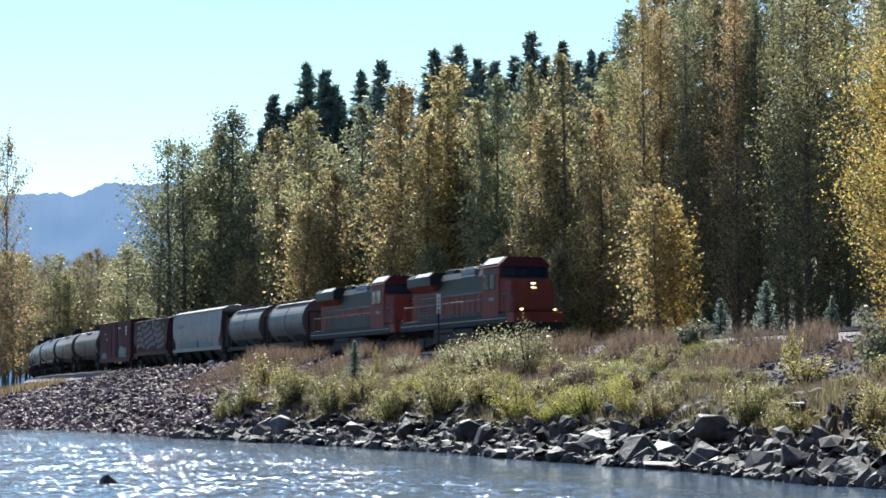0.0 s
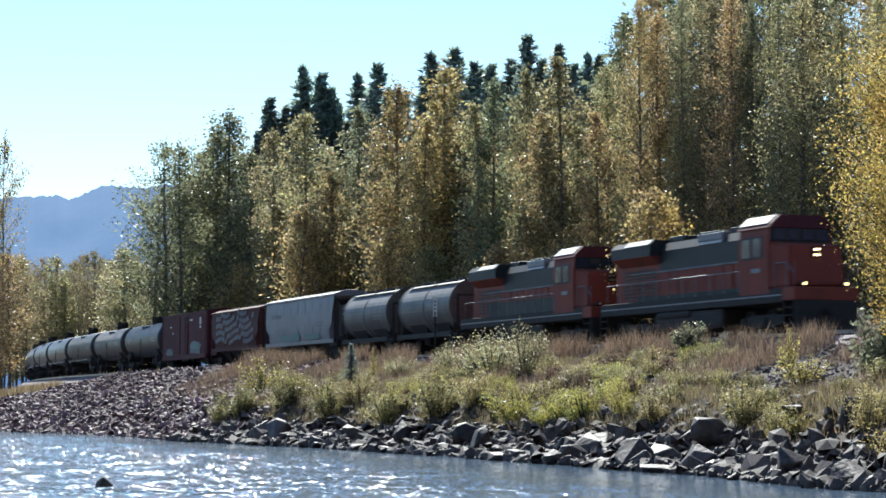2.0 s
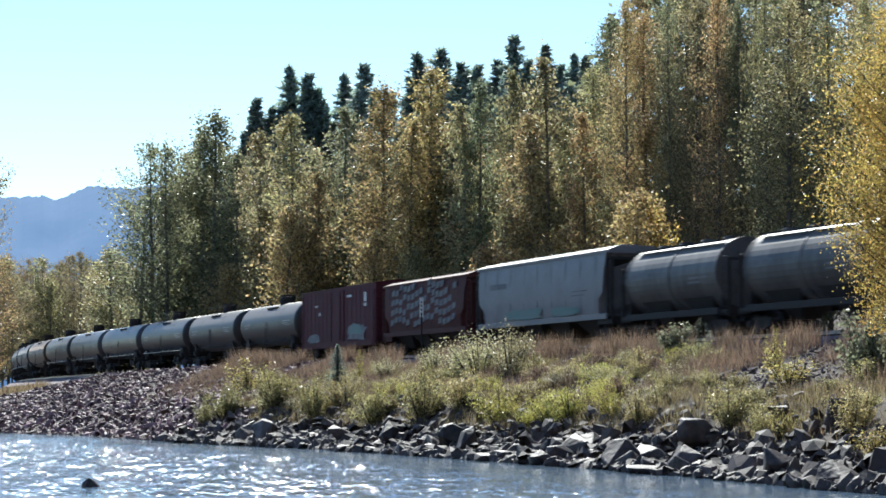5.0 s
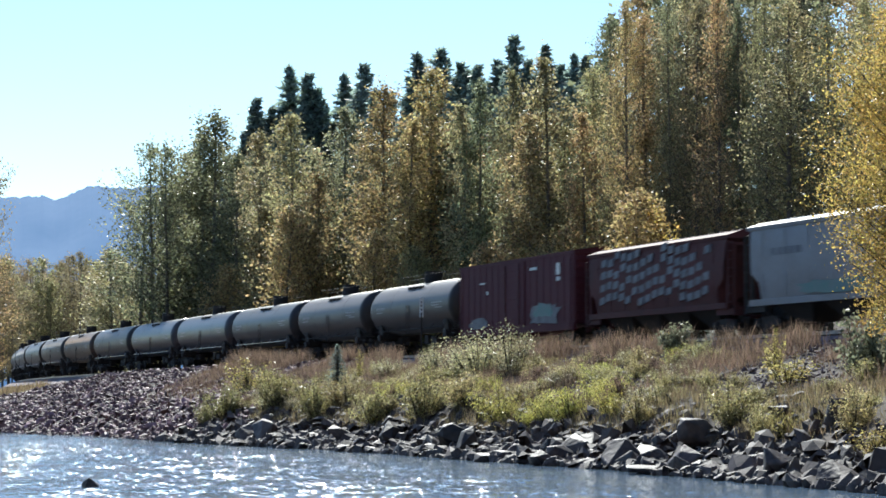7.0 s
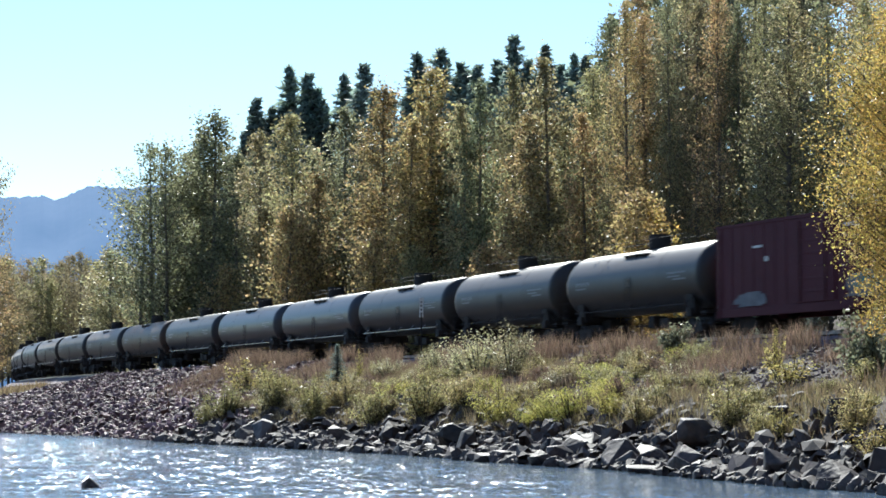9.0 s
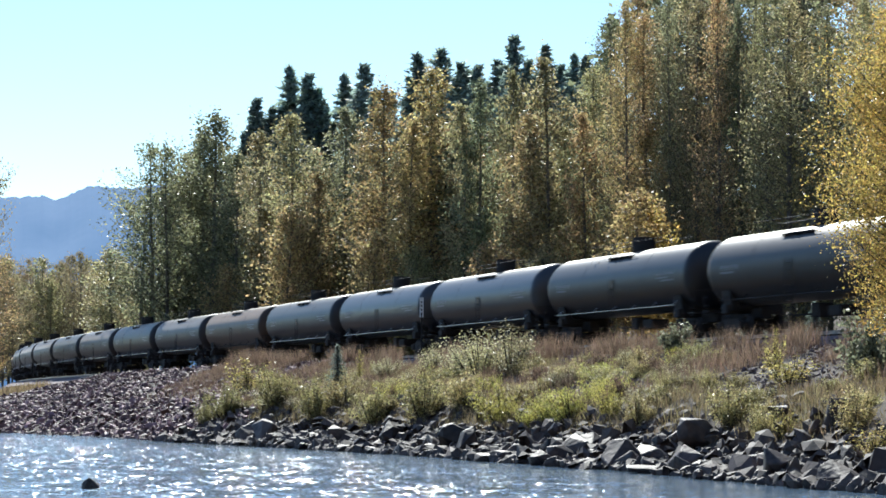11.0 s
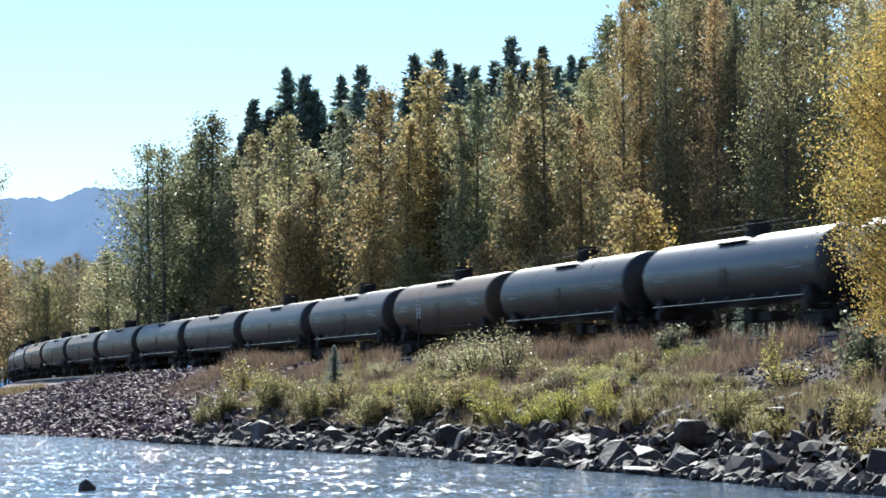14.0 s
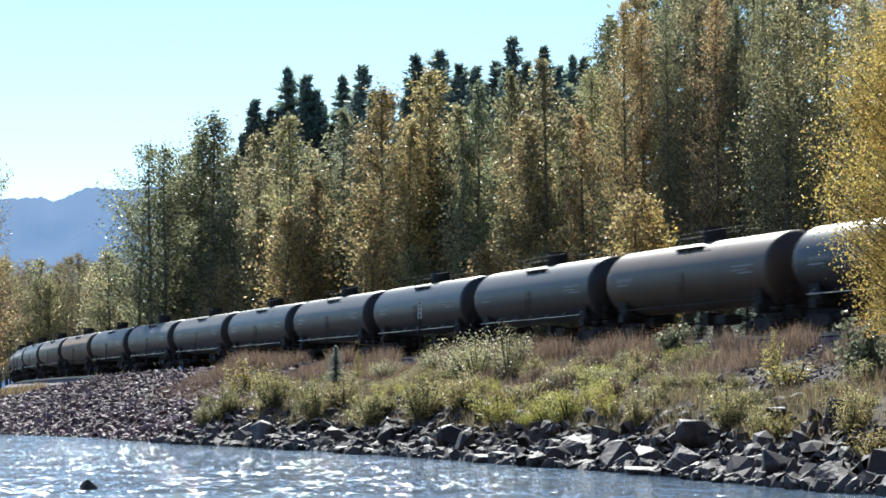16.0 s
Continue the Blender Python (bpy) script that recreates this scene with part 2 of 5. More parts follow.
def prism_y(bm, outline, y0, y1):
    """An outline of (x, z) drawn out from y0 to y1."""
    a = [bm.verts.new((x, y0, z)) for x, z in outline]
    b = [bm.verts.new((x, y1, z)) for x, z in outline]
    n = len(outline)
    for i in range(n):
        bm.faces.new((a[i], a[(i + 1) % n], b[(i + 1) % n], b[i]))
    bm.faces.new(a)
    bm.faces.new(b)
    bmesh.ops.recalc_face_normals(bm, faces=bm.faces)
    return bm


B = bmesh.new

# ---- the plan: the track's line, the water's edge, the lie of the land ----
TRACK_X, TRACK_Y, TRACK_TURN = 14.672, 95.192, -0.36009
BEND = (0.00113, -0.00474, 0.00473, -0.00110)
RAIL_Z = EYE[2] + 2.854


def track_line():
    rows = {}
    for step in (1.0, -1.0):
        x, y, a, s = TRACK_X, TRACK_Y, TRACK_TURN, 0.0
        rows[0] = (x, y, a)
        for i in range(420 if step > 0 else 300):
            c = min(max(s + step / 2, -30), 260) / 100
            a2 = a + step * (BEND[0] + BEND[1] * c + BEND[2] * c * c + BEND[3] * c ** 3)
            x, y = x + math.sin((a + a2) / 2) * step, y + math.cos((a + a2) / 2) * step
            a, s = a2, s + step
            rows[round(s)] = (x, y, a)
    return np.array([(k, *rows[k]) for k in sorted(rows)])


TRACK = track_line()


def on_track(s, off=0.0):
    """Place and turn on the track s metres back from the start of the bend; off: metres to the river's side."""
    x, y, a = (float(np.interp(s, TRACK[:, 0], TRACK[:, k])) for k in (1, 2, 3))
    return x - math.cos(a) * off, y + math.sin(a) * off, a


# the water's edge as distance from the eye against bearing
SHORE = [(-0.196, 170.0), (-0.15, 152.0), (-0.121, 131.0), (-0.076, 116.5), (-0.046, 107.0), (0.004, 93.0), (0.054, 80.7), (0.0915, 74.2), (0.129, 66.2), (0.159, 60.9), (0.196, 57.1), (0.30, 46.0), (0.55, 30.0), (1.2, 14.0)]
shore = np.array([(b * d, d) for b, d in SHORE])
shore = np.vstack([[(-75.0, 270.0), (-52.0, 215.0)], shore, [(20.0, -40.0), (34.0, -160.0)]])
shore = np.array([(np.interp(t, range(len(shore)), shore[:, 0]), np.interp(t, range(len(shore)), shore[:, 1])) for t in np.linspace(0, len(shore) - 1, 160)])


def gap_to(line, X, Y):
    """Signed distance to a line that runs from far to near; positive on its right-hand (land) side."""
    best = np.full(X.shape, 1e9)
    sign = np.zeros(X.shape)
    for (x0, y0), (x1, y1) in zip(line, line[1:]):
        dx, dy = x1 - x0, y1 - y0
        t = np.clip(((X - x0) * dx + (Y - y0) * dy) / (dx * dx + dy * dy), 0, 1)
        px, py = X - x0 - t * dx, Y - y0 - t * dy
        d2 = px * px + py * py
        near = d2 < best
        best = np.where(near, d2, best)
        sign = np.where(near, np.where(py * dx - px * dy > 0, 1.0, -1.0), sign)
    return np.sqrt(best) * sign


track_rough = TRACK[::-6][:, 1:3]


def noise2(X, Y, scale, seed=0.0):
    f = np.vectorize(lambda a, b: noise.noise((a * scale + seed, b * scale - seed, seed * 1.7)))
    return f(X, Y)


def step01(a, b, x):
    t = np.clip((x - a) / (b - a), 0, 1)
    return t * t * (3 - 2 * t)


def ground_height(X, Y):
    """Height of the ground at arrays of places."""
    X, Y = np.asarray(X, float), np.asarray(Y, float)
    e = gap_to(shore, X, Y)
    d = -gap_to(track_rough, X, Y)
    bed = RAIL_Z - 0.75
    far = step01(125, 150, Y)
    low = step01(212, 232, Y) * 0.9
    top = bed + 0.55 * far * (1 - step01(205, 225, Y)) - low
    run = np.maximum(e + np.maximum(d - 3.6, 0.0), 0.5)
    w = np.clip(e / run, 0, 1)
    rocks = 1.7 * step01(0.0, 1.0, np.clip(e, 0, 4.5) / 4.5)
    z_near = rocks + (top - 1.7) * np.clip((e - 3.0) / np.maximum(run - 3.0, 1.0), 0, 1) ** 0.9
    z_far = top * w ** 0.85
    z = z_near * (1 - far) + z_far * far
    back = -d
    z = np.where(d < 3.6, bed + (top - bed) * step01(2.4, 3.6, d), z)
    ditch = -0.8 * step01(3.5, 6, back)
    hill = np.maximum(back - 16, 0) * 0.42 * (1 - 0.9 * step01(170, 300, Y))
    hill = np.minimum(hill, 70 + 0 * hill)
    z = np.where(d < 0, bed + ditch + hill, z)
    river = -1.6 * step01(0, 6, -e)
    near_bank = 2.6 * step01(-14, 1, -(Y - 2) - 0.25 * np.abs(X))
    # unseen slopes left of and behind the eye, added to block low sky
    unseen_rise_left = np.minimum(np.maximum(-X - 0.245 * np.maximum(Y, 0) - 42, 0) * 0.16, 120) * (1 - step01(260, 420, Y))
    unseen_rise_behind = np.minimum(np.maximum(-Y - 45 - 0.2 * np.abs(X), 0) * 0.62, 420)
    z = np.where((e < 0) | (Y < -60) | (unseen_rise_left > 0), np.maximum(river, -1.6 + near_bank * 0.92) + np.maximum(unseen_rise_behind, unseen_rise_left), z)
    rough = noise2(X, Y, 0.35, 3.1) * 0.16 + noise2(X, Y, 1.1, 7.7) * 0.07
    return z + rough * step01(0, 2, e) * np.where(np.abs(d) < 3.2, 0.1, 1.0)


def land(x, y):
    return float(ground_height(np.array([x]), np.array([y]))[0])


def spread_axis(lo, hi, step, far_lo, far_hi):
    mid = list(np.arange(lo, hi, step))
    a, b, g = [], [], step
    x = lo
    while x > far_lo:
        g *= 1.22
        x -= g
        a.append(x)
    x, g = hi, step
    while x < far_hi:
        b.append(x)
        g *= 1.22
        x += g
    return np.array(a[::-1] + mid + b)


def build_ground():
    ax, ay = spread_axis(-64, 34, 0.8, -4200, 4200), spread_axis(46, 268, 1.0, -3000, 4600)
    X, Y = np.meshgrid(ax, ay)
    Z = ground_height(X, Y)
    nx, ny = len(ax), len(ay)
    idx = np.arange(nx * ny).reshape(ny, nx)
    q = np.stack([idx[:-1, :-1], idx[:-1, 1:], idx[1:, 1:], idx[1:, :-1]], -1).reshape(-1, 4)
    ob = quick("ground", np.stack([X.ravel(), Y.ravel(), Z.ravel()], 1).tolist(), q.tolist(), M_soil)
    tagged(smooth(ob), "brown soil and gravel of the river bank and valley floor", "ground", kind="structure")


build_ground()


def build_water():
    xs = np.concatenate([np.linspace(-420, -60, 20)[:-1], np.linspace(-60, 40, 120), np.linspace(40, 420, 20)[1:]])
    ys = np.concatenate([np.linspace(-160, 26, 20)[:-1], np.linspace(26, 150, 150), np.linspace(150, 420, 30)[1:]])
    X, Y = np.meshgrid(xs, ys)
    Z = noise2(X, Y, 0.22, 1.3) * 0.05 + noise2(X, Y, 0.6, 5.1) * 0.035
    nx, ny = len(xs), len(ys)
    idx = np.arange(nx * ny).reshape(ny, nx)
    q = np.stack([idx[:-1, :-1], idx[:-1, 1:], idx[1:, 1:], idx[1:, :-1]], -1).reshape(-1, 4)
    ob = quick("water", np.stack([X.ravel(), Y.ravel(), Z.ravel()], 1).tolist(), q.tolist(), M_water)
    at = ob.data.attributes.new("chop", "FLOAT", "POINT")
    e = -gap_to(shore, X.ravel(), Y.ravel())
    at.data.foreach_set("value", (0.10 + 0.9 * step01(1.0, 8.0, e + 2.0 * noise2(X.ravel(), Y.ravel(), 0.09, 2.0))).astype(np.float32))
    return tagged(smooth(ob), "rippled blue river water glittering in the sun", "water", kind="structure")


water = build_water()


# the far ridge: bearing and rise
RIDGE = ((-0.5, -0.3, -0.2, -0.18, -0.172, -0.162, -0.152, -0.141, -0.13, -0.1, 0.0, 0.5), (0.07, 0.085, 0.0905, 0.091, 0.0895, 0.0935, 0.0965, 0.0945, 0.096, 0.098, 0.09, 0.06))


def build_mountain():
    bs, rows = np.linspace(-0.5, 0.5, 700), np.linspace(0, 1, 26)
    verts = []
    for j in rows:
        for b in bs:
            crest = (float(np.interp(b, RIDGE[0], RIDGE[1])) * 4200 + 2.3 + 7 * noise.noise((b * 110, 1.0, 0)) + 6 * noise.noise((b * 900, 1.0, 0))) / 1.03
            dist = 3300 + 900 * j
            h = crest * 1.03 * j ** 0.8 + 40 * (1 - j) * j * noise.noise((b * 40, j * 5, 3)) - 30 * (1 - j)
            verts.append((b * dist, dist, h))
    nb = len(bs)
    faces = [(j * nb + i, j * nb + i + 1, (j + 1) * nb + i + 1, (j + 1) * nb + i) for j in range(len(rows) - 1) for i in range(nb - 1)]
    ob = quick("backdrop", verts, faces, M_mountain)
    tagged(smooth(ob), "distant forested mountain ridge, its blue haze painted as a glow", "mountain", kind="structure")


build_mountain()


# ---- the railway track ----
def build_track():
    thing = tagged(new("railway_track"), "single railway track on grey stone ballast", "railway track")
    for side in (-0.75, 0.75):
        verts, faces = [], []
        prof = [(-0.07, -0.17), (0.07, -0.17), (0.012, -0.14), (0.012, -0.04), (0.036, -0.03), (0.036, 0.0), (-0.036, 0.0), (-0.036, -0.03), (-0.012, -0.04), (-0.012, -0.14)]
        n = len(prof)
        for s in range(-240, 330, 4):
            x, y, a = on_track(s)
            for o, z in prof:
                verts.append((x - math.cos(a) * (side + o), y + math.sin(a) * (side + o), RAIL_Z + z))
        k = len(verts) // n
        for i in range(k - 1):
            for j in range(n):
                faces.append((i * n + j, i * n + (j + 1) % n, (i + 1) * n + (j + 1) % n, (i + 1) * n + j))
        quick("rail", verts, faces, M_rail, thing, "steel rail with a bright worn head")
    tie = box(B(), -1.3, 1.3, -0.11, 0.11, -0.34, -0.175, 0.01)
    first = part("tie", tie, M_tie, thing)
    for i in range(280):
        x, y, a = on_track(-30 + i * 0.55)
        o = first if i == 0 else new("tie", first.data)
        o.parent = thing
        o.matrix_basis = pose(x, y, RAIL_Z, 0, 0, -math.degrees(a))
    # the ballast bed with its loose stones
    verts, faces = [], []
    prof = [(-2.7, -0.95), (-1.65, -0.26), (1.65, -0.26), (2.9, -0.95)]
    for s in range(-240, 330, 4):
        x, y, a = on_track(s)
        for o, z in prof:
            verts.append((x - math.cos(a) * o, y + math.sin(a) * o, RAIL_Z + z))
    k = len(verts) // 4
    faces = [(i * 4 + j, i * 4 + j + 1, i * 4 + j + 5, i * 4 + j + 4) for i in range(k - 1) for j in range(3)]
    tagged(quick("ballast", verts, faces, M_ballast, thing, "crushed stone ballast"), kind="stuff")


build_track()

# ---- the train ----
GAUGE = 0.75


def make_wheel(r):
    bm = lathe_x(B(), [(-0.70, 0.09), (0.70, 0.09)], 0, 8)
    for s in (-1, 1):
        prof = [(0.68, r * 0.55), (0.68, r + 0.03), (0.71, r + 0.03), (0.73, r), (0.83, r - 0.01), (0.83, r * 0.85), (0.76, r * 0.8), (0.78, 0.2), (0.86, 0.16), (0.86, 0.02)]
        if s < 0:
            prof = [(-x, rr) for x, rr in prof][::-1]
        lathe_x(bm, prof, 0, 14)
    bmesh.ops.rotate(bm, verts=bm.verts, cent=(0, 0, 0), matrix=Matrix.Rotation(math.pi / 2, 3, "Z"))
    return bm


WHEEL_MESH = {}


def bogie(parent, x, axles, r, name="bogie"):
    """A bogie at x: side frames with springs and axle boxes over its wheelsets."""
    span = max(axles) - min(axles)
    bm = B()
    for s in (-1, 1):
        y0, y1 = s * 0.93, s * 1.10
        h = span / 2
        prism_y(bm, [(-h - 0.25, r - 0.14), (-h - 0.25, r + 0.12), (-h * 0.55, r + 0.28), (h * 0.55, r + 0.28), (h + 0.25, r + 0.12), (h + 0.25, r - 0.14), (h - 0.15, r - 0.1), (h * 0.35, r - 0.26), (-h * 0.35, r - 0.26), (-h + 0.15, r - 0.1)], min(y0, y1), max(y0, y1))
        for a in axles:
            box(bm, a - 0.17, a + 0.17, s * 1.08, s * 1.2, r - 0.16, r + 0.16, 0.03)
        for k in (-0.18, 0, 0.18):
            rod(bm, (k, s * 1.05, r - 0.2), (k, s * 1.05, r + 0.12), 0.07, 8)
    box(bm, -0.22, 0.22, -1.0, 1.0, r - 0.05, r + 0.2, 0.03)
    t = part(name, bm, M_under, parent, "black cast steel bogie")
    t.location.x = x
    for a in axles:
        if r not in WHEEL_MESH:
            w = smooth(part("wheelset", make_wheel(r), M_under, t, "steel wheels with worn bright treads"))
            WHEEL_MESH[r] = w.data
        else:
            w = new("wheelset", WHEEL_MESH[r])
            w.parent = t
        w.location = (a, 0, r)
    return t


def coupler(parent, x, s):
    bm = box(B(), x - s * 0.75, x - s * 0.25, -0.09, 0.09, 0.76, 0.96, 0.02)
    box(bm, x - s * 0.30, x, -0.15, 0.13, 0.70, 1.02, 0.04)
    rod(bm, (x - s * 0.6, 0.25, 0.75), (x - s * 0.05, 0.15, 0.5), 0.025)
    part("coupler", bm, M_under, parent, "rusty knuckle coupler with hose")


def ladder(bm, x0, x1, y, z0, z1, n, r=0.016):
    rod(bm, (x0, y, z0), (x0, y, z1), r)
    rod(bm, (x1, y, z0), (x1, y, z1), r)
    for i in range(n):
        z = z0 + (z1 - z0) * (i + 0.5) / n
        rod(bm, (x0, y, z), (x1, y, z), r)


def bars(name, parent, rows, y, mat, label=""):
    """Plain bars in place of writing, on a side at y: rows of x0, x1, z0, z1."""
    for x0, x1, z0, z1 in rows:
        part(name, box(B(), x0, x1, -y - 0.004, -y + 0.004, z0, z1), mat, parent, label)


def tank_car(length, paint, label, panel=True, seed=0):
    """A tank car; its length over the couplers. Local x points forwards."""
    rnd = random.Random(seed)
    car = tagged(new("tank_car"), label, "tank car", "tank cars of the freight train")
    h = length / 2
    e, R, zc = h - 0.62, 1.55, 2.86
    prof = []
    for k in range(9):
        t = k / 8 * math.pi / 2
        prof.append((-e + 0.62 * (1 - math.sin(t)), R * math.cos(t) if k < 8 else 0.03))
    prof = prof[::-1]
    shell = prof + [(x, R) for x in np.linspace(-e + 0.75, e - 0.75, 8)] + [(-x, r) for x, r in prof[::-1]]
    sh = part("tank", lathe_x(B(), shell, zc, 48), paint, car)
    smooth(sh)
    for x in (-e * 0.42, e * 0.42):
        part("seam", lathe_x(B(), [(x - 0.02, R), (x - 0.02, R + 0.006), (x + 0.02, R + 0.006), (x + 0.02, R)], zc, 48), paint, sh)
    # top: manway housing, its platform and railing
    bm = lathe_x(B(), [(-0.42, 0.55), (0.42, 0.55)], 0, 20)
    bmesh.ops.rotate(bm, verts=bm.verts, cent=(0, 0, 0), matrix=Matrix.Rotation(math.pi / 2, 3, "Y"))
    bmesh.ops.translate(bm, verts=bm.verts, vec=(0.35, 0, zc + R + 0.22))
    part("valve_housing", bm, M_under, car, "black valve housing on the tank's top")
    for s in (-1, 1):
        bm = box(B(), -1.35, 1.25, s * 0.74, s * 1.12, zc + 1.22, zc + 1.26, 0.01)
        for x in (-1.2, 0, 1.1):
            box(bm, x - 0.03, x + 0.03, s * 0.8, s * 1.1, zc + 0.98, zc + 1.225)
        part("platform", bm, M_under, car, "black grating platform")
    for s in (-1, 1):
        bm = B()
        rod(bm, (-1.5, s * 0.98, zc + R + 0.14), (1.4, s * 0.98, zc + R + 0.14), 0.014)
        for x in (-1.5, 1.4):
            rod(bm, (x, s * 0.98, zc + 1.1), (x, s * 0.98, zc + R + 0.14), 0.014)
        part("railing", bm, M_under, car, "thin pipe railing")
        bm = B()
        rod(bm, (-4.6, s * 0.62, zc + R + 0.42), (4.4, s * 0.62, zc + R + 0.42), 0.014)
        for x in (-4.6, -1.6, 1.6, 4.4):
            rod(bm, (x, s * 0.62, zc + 1.3), (x, s * 0.62, zc + R + 0.42), 0.012)
        part("safety_rail", bm, M_under, car, "thin steel safety rail along the top")
    bm = B()
    rod(bm, (-1.9, 0.5, zc + R + 0.05), (-e + 1.0, 0.5, zc + R + 0.05), 0.02)
    rod(bm, (1.9, 0.5, zc + R + 0.05), (e - 1.0, 0.5, zc + R + 0.05), 0.02)
    part("vapour_pipe", bm, M_under, car)
    # ends: stub sills, bolsters, end platforms, handrails
    for s in (-1, 1):
        bm = box(B(), s * (h - 3.6), s * (h - 0.45), -0.28, 0.28, 0.72, 1.2, 0.03)
        box(bm, s * (h - 2.6), s * (h - 2.1), -1.4, 1.4, 0.95, 1.35, 0.05)
        prism_x(bm, [(-1.2, 1.1), (1.2, 1.1), (1.35, 1.95), (0.8, 1.35), (-0.8, 1.35), (-1.35, 1.95)], s * (h - 2.75), s * (h - 2.0))
        part("saddle", bm, M_under, car)
        bm = box(B(), s * (h - 0.95), s * (h - 0.4), -1.45, 1.45, 1.08, 1.14)
        rod(bm, (s * (h - 0.5), -1.4, 1.1), (s * (h - 0.5), -1.4, 2.1), 0.02)
        rod(bm, (s * (h - 0.5), 1.4, 1.1), (s * (h - 0.5), 1.4, 2.1), 0.02)
        rod(bm, (s * (h - 0.5), -1.4, 2.1), (s * (h - 0.5), 1.4, 2.1), 0.02)
        ladder(bm, s * (h - 0.9), s * (h - 0.45), 1.43, 0.45, 1.9, 4)
        ladder(bm, s * (h - 0.9), s * (h - 0.45), -1.43, 0.45, 1.9, 4)
        part("end_platform", bm, M_under, car)
        coupler(car, s * h, s)
    for y in (-1.5, 1.5):
        bm = B()
        rod(bm, (-h + 2.2, y * 1.02, 1.52), (h - 2.2, y * 1.02, 1.52), 0.026)
        for x in np.linspace(-h + 2.4, h - 2.4, 7):
            rod(bm, (x, y * 1.02, 1.52), (x, y * 0.86, 1.74), 0.02)
        part("grab_rail", bm, M_steel if panel else M_under, car, "long side grab rail")
        bm = B()
        ladder(bm, -0.25, 0.25, y * 1.04, 0.55, 3.0, 8)
        ladder(bm, -0.25, 0.25, y * 0.80, 3.0, 3.95, 3)
        part("side_ladder", bm, M_under, car)
    # bottom outlet and brake gear
    bm = box(B(), -0.35, 0.35, -0.35, 0.35, 0.62, 1.2, 0.06)
    box(bm, 1.3, 2.3, -0.5, 0.4, 0.62, 1.05, 0.06)
    rod(bm, (-3.0, 0.3, 0.8), (3.0, 0.3, 0.8), 0.04)
    part("outlet", bm, M_under, car)
    # markings stand on the flank as plain bars
    f = [(-h + 2.3 + k * 0.34, -h + 2.55 + k * 0.34, 2.82, 3.02) for k in range(5)] + [(-h + 2.3, -h + 3.5, 2.66, 2.74)]
    g = [(h - 4.2, h - 2.3, 2.94, 3.02), (h - 4.2, h - 2.9, 2.78, 2.86), (h - 3.6, h - 2.3, 2.64, 2.72)]
    bars("marking", car, f + g, 1.545, M_hopper_grey, "faded white lettering shown as bars")
    if rnd.random() < 0.6:
        bm = box(B(), -0.2, 0.2, -1.565, -1.53, 2.6, 2.95)
        part("placard", bm, M_rusty, car, "small orange placard")
    for s in (-1, 1):
        bogie(car, s * (h - 2.35), (-0.88, 0.88), 0.46)
    return car


def rounded_side(w, z0, z1, bulge, n=8, roof=0.35):
    """Half-outline of a bulging car body, mirrored: (y, z) pairs."""
    right = []
    for k in range(n + 1):
        t = k / n
        right.append((w - bulge * (2 * t - 1) ** 2, z0 + (z1 - z0) * t))
    top = [(w * 0.62, z1 + roof * 0.75), (w * 0.3, z1 + roof)]
    half = right + top
    return half + [(-y, z) for y, z in half[::-1]]


def end_frames(car, h, z_top, mat, w=1.45, inner=1.9):
    """Open ends of a hopper: corner posts, slope-sheet braces, ladders and end sill."""
    for s in (-1, 1):
        bm = box(B(), s * (h - 0.62), s * (h - 0.42), -w, w, 0.85, 1.25, 0.02)
        box(bm, s * (h - inner - 0.4), s * (h - 0.4), -0.25, 0.25, 0.75, 1.15, 0.02)
        for y in (-w + 0.06, w - 0.06):
            box(bm, s * (h - 0.6), s * (h - 0.46), y - 0.06, y + 0.06, 1.2, z_top - 0.5)
            box(bm, s * (h - inner), s * (h - 0.42), y - 0.05, y + 0.05, 0.9, 1.15)
        ladder(bm, s * (h - 0.95), s * (h - 0.5), w + 0.03, 0.5, z_top - 0.3, 10)
        ladder(bm, s * (h - 0.95), s * (h - 0.5), -w - 0.03, 0.5, z_top - 0.3, 10)
        box(bm, s * (h - 0.64), s * (h - 0.44), -w, w, z_top - 0.62, z_top - 0.5)
        part("end_frame", bm, mat, car)
        coupler(car, s * h, s)
        bogie(car, s * (h - 1.9), (-0.88, 0.88), 0.46)


def hatches(car, x0, x1, z, n, mat, ring=False):
    bm = box(B(), x0, x1, 0.75, 1.05, z - 0.13, z - 0.09)
    box(bm, x0, x1, -1.05, -0.75, z - 0.13, z - 0.09)
    part("roof_walk", bm, M_under, car, "grating roof walk")
    for i in range(n):
        x = x0 + (x1 - x0) * (i + 0.5) / n
        bm = B()
        if ring:
            bmesh.ops.create_cone(bm, cap_ends=True, segments=14, radius1=0.42, radius2=0.36, depth=0.2, matrix=Matrix.Translation((x, 0, z + 0.02)))
        else:
            box(bm, x - (x1 - x0) / n * 0.46, x + (x1 - x0) / n * 0.46, -0.42, 0.42, z - 0.05, z + 0.1, 0.03)
        part("hatch", bm, mat, car)


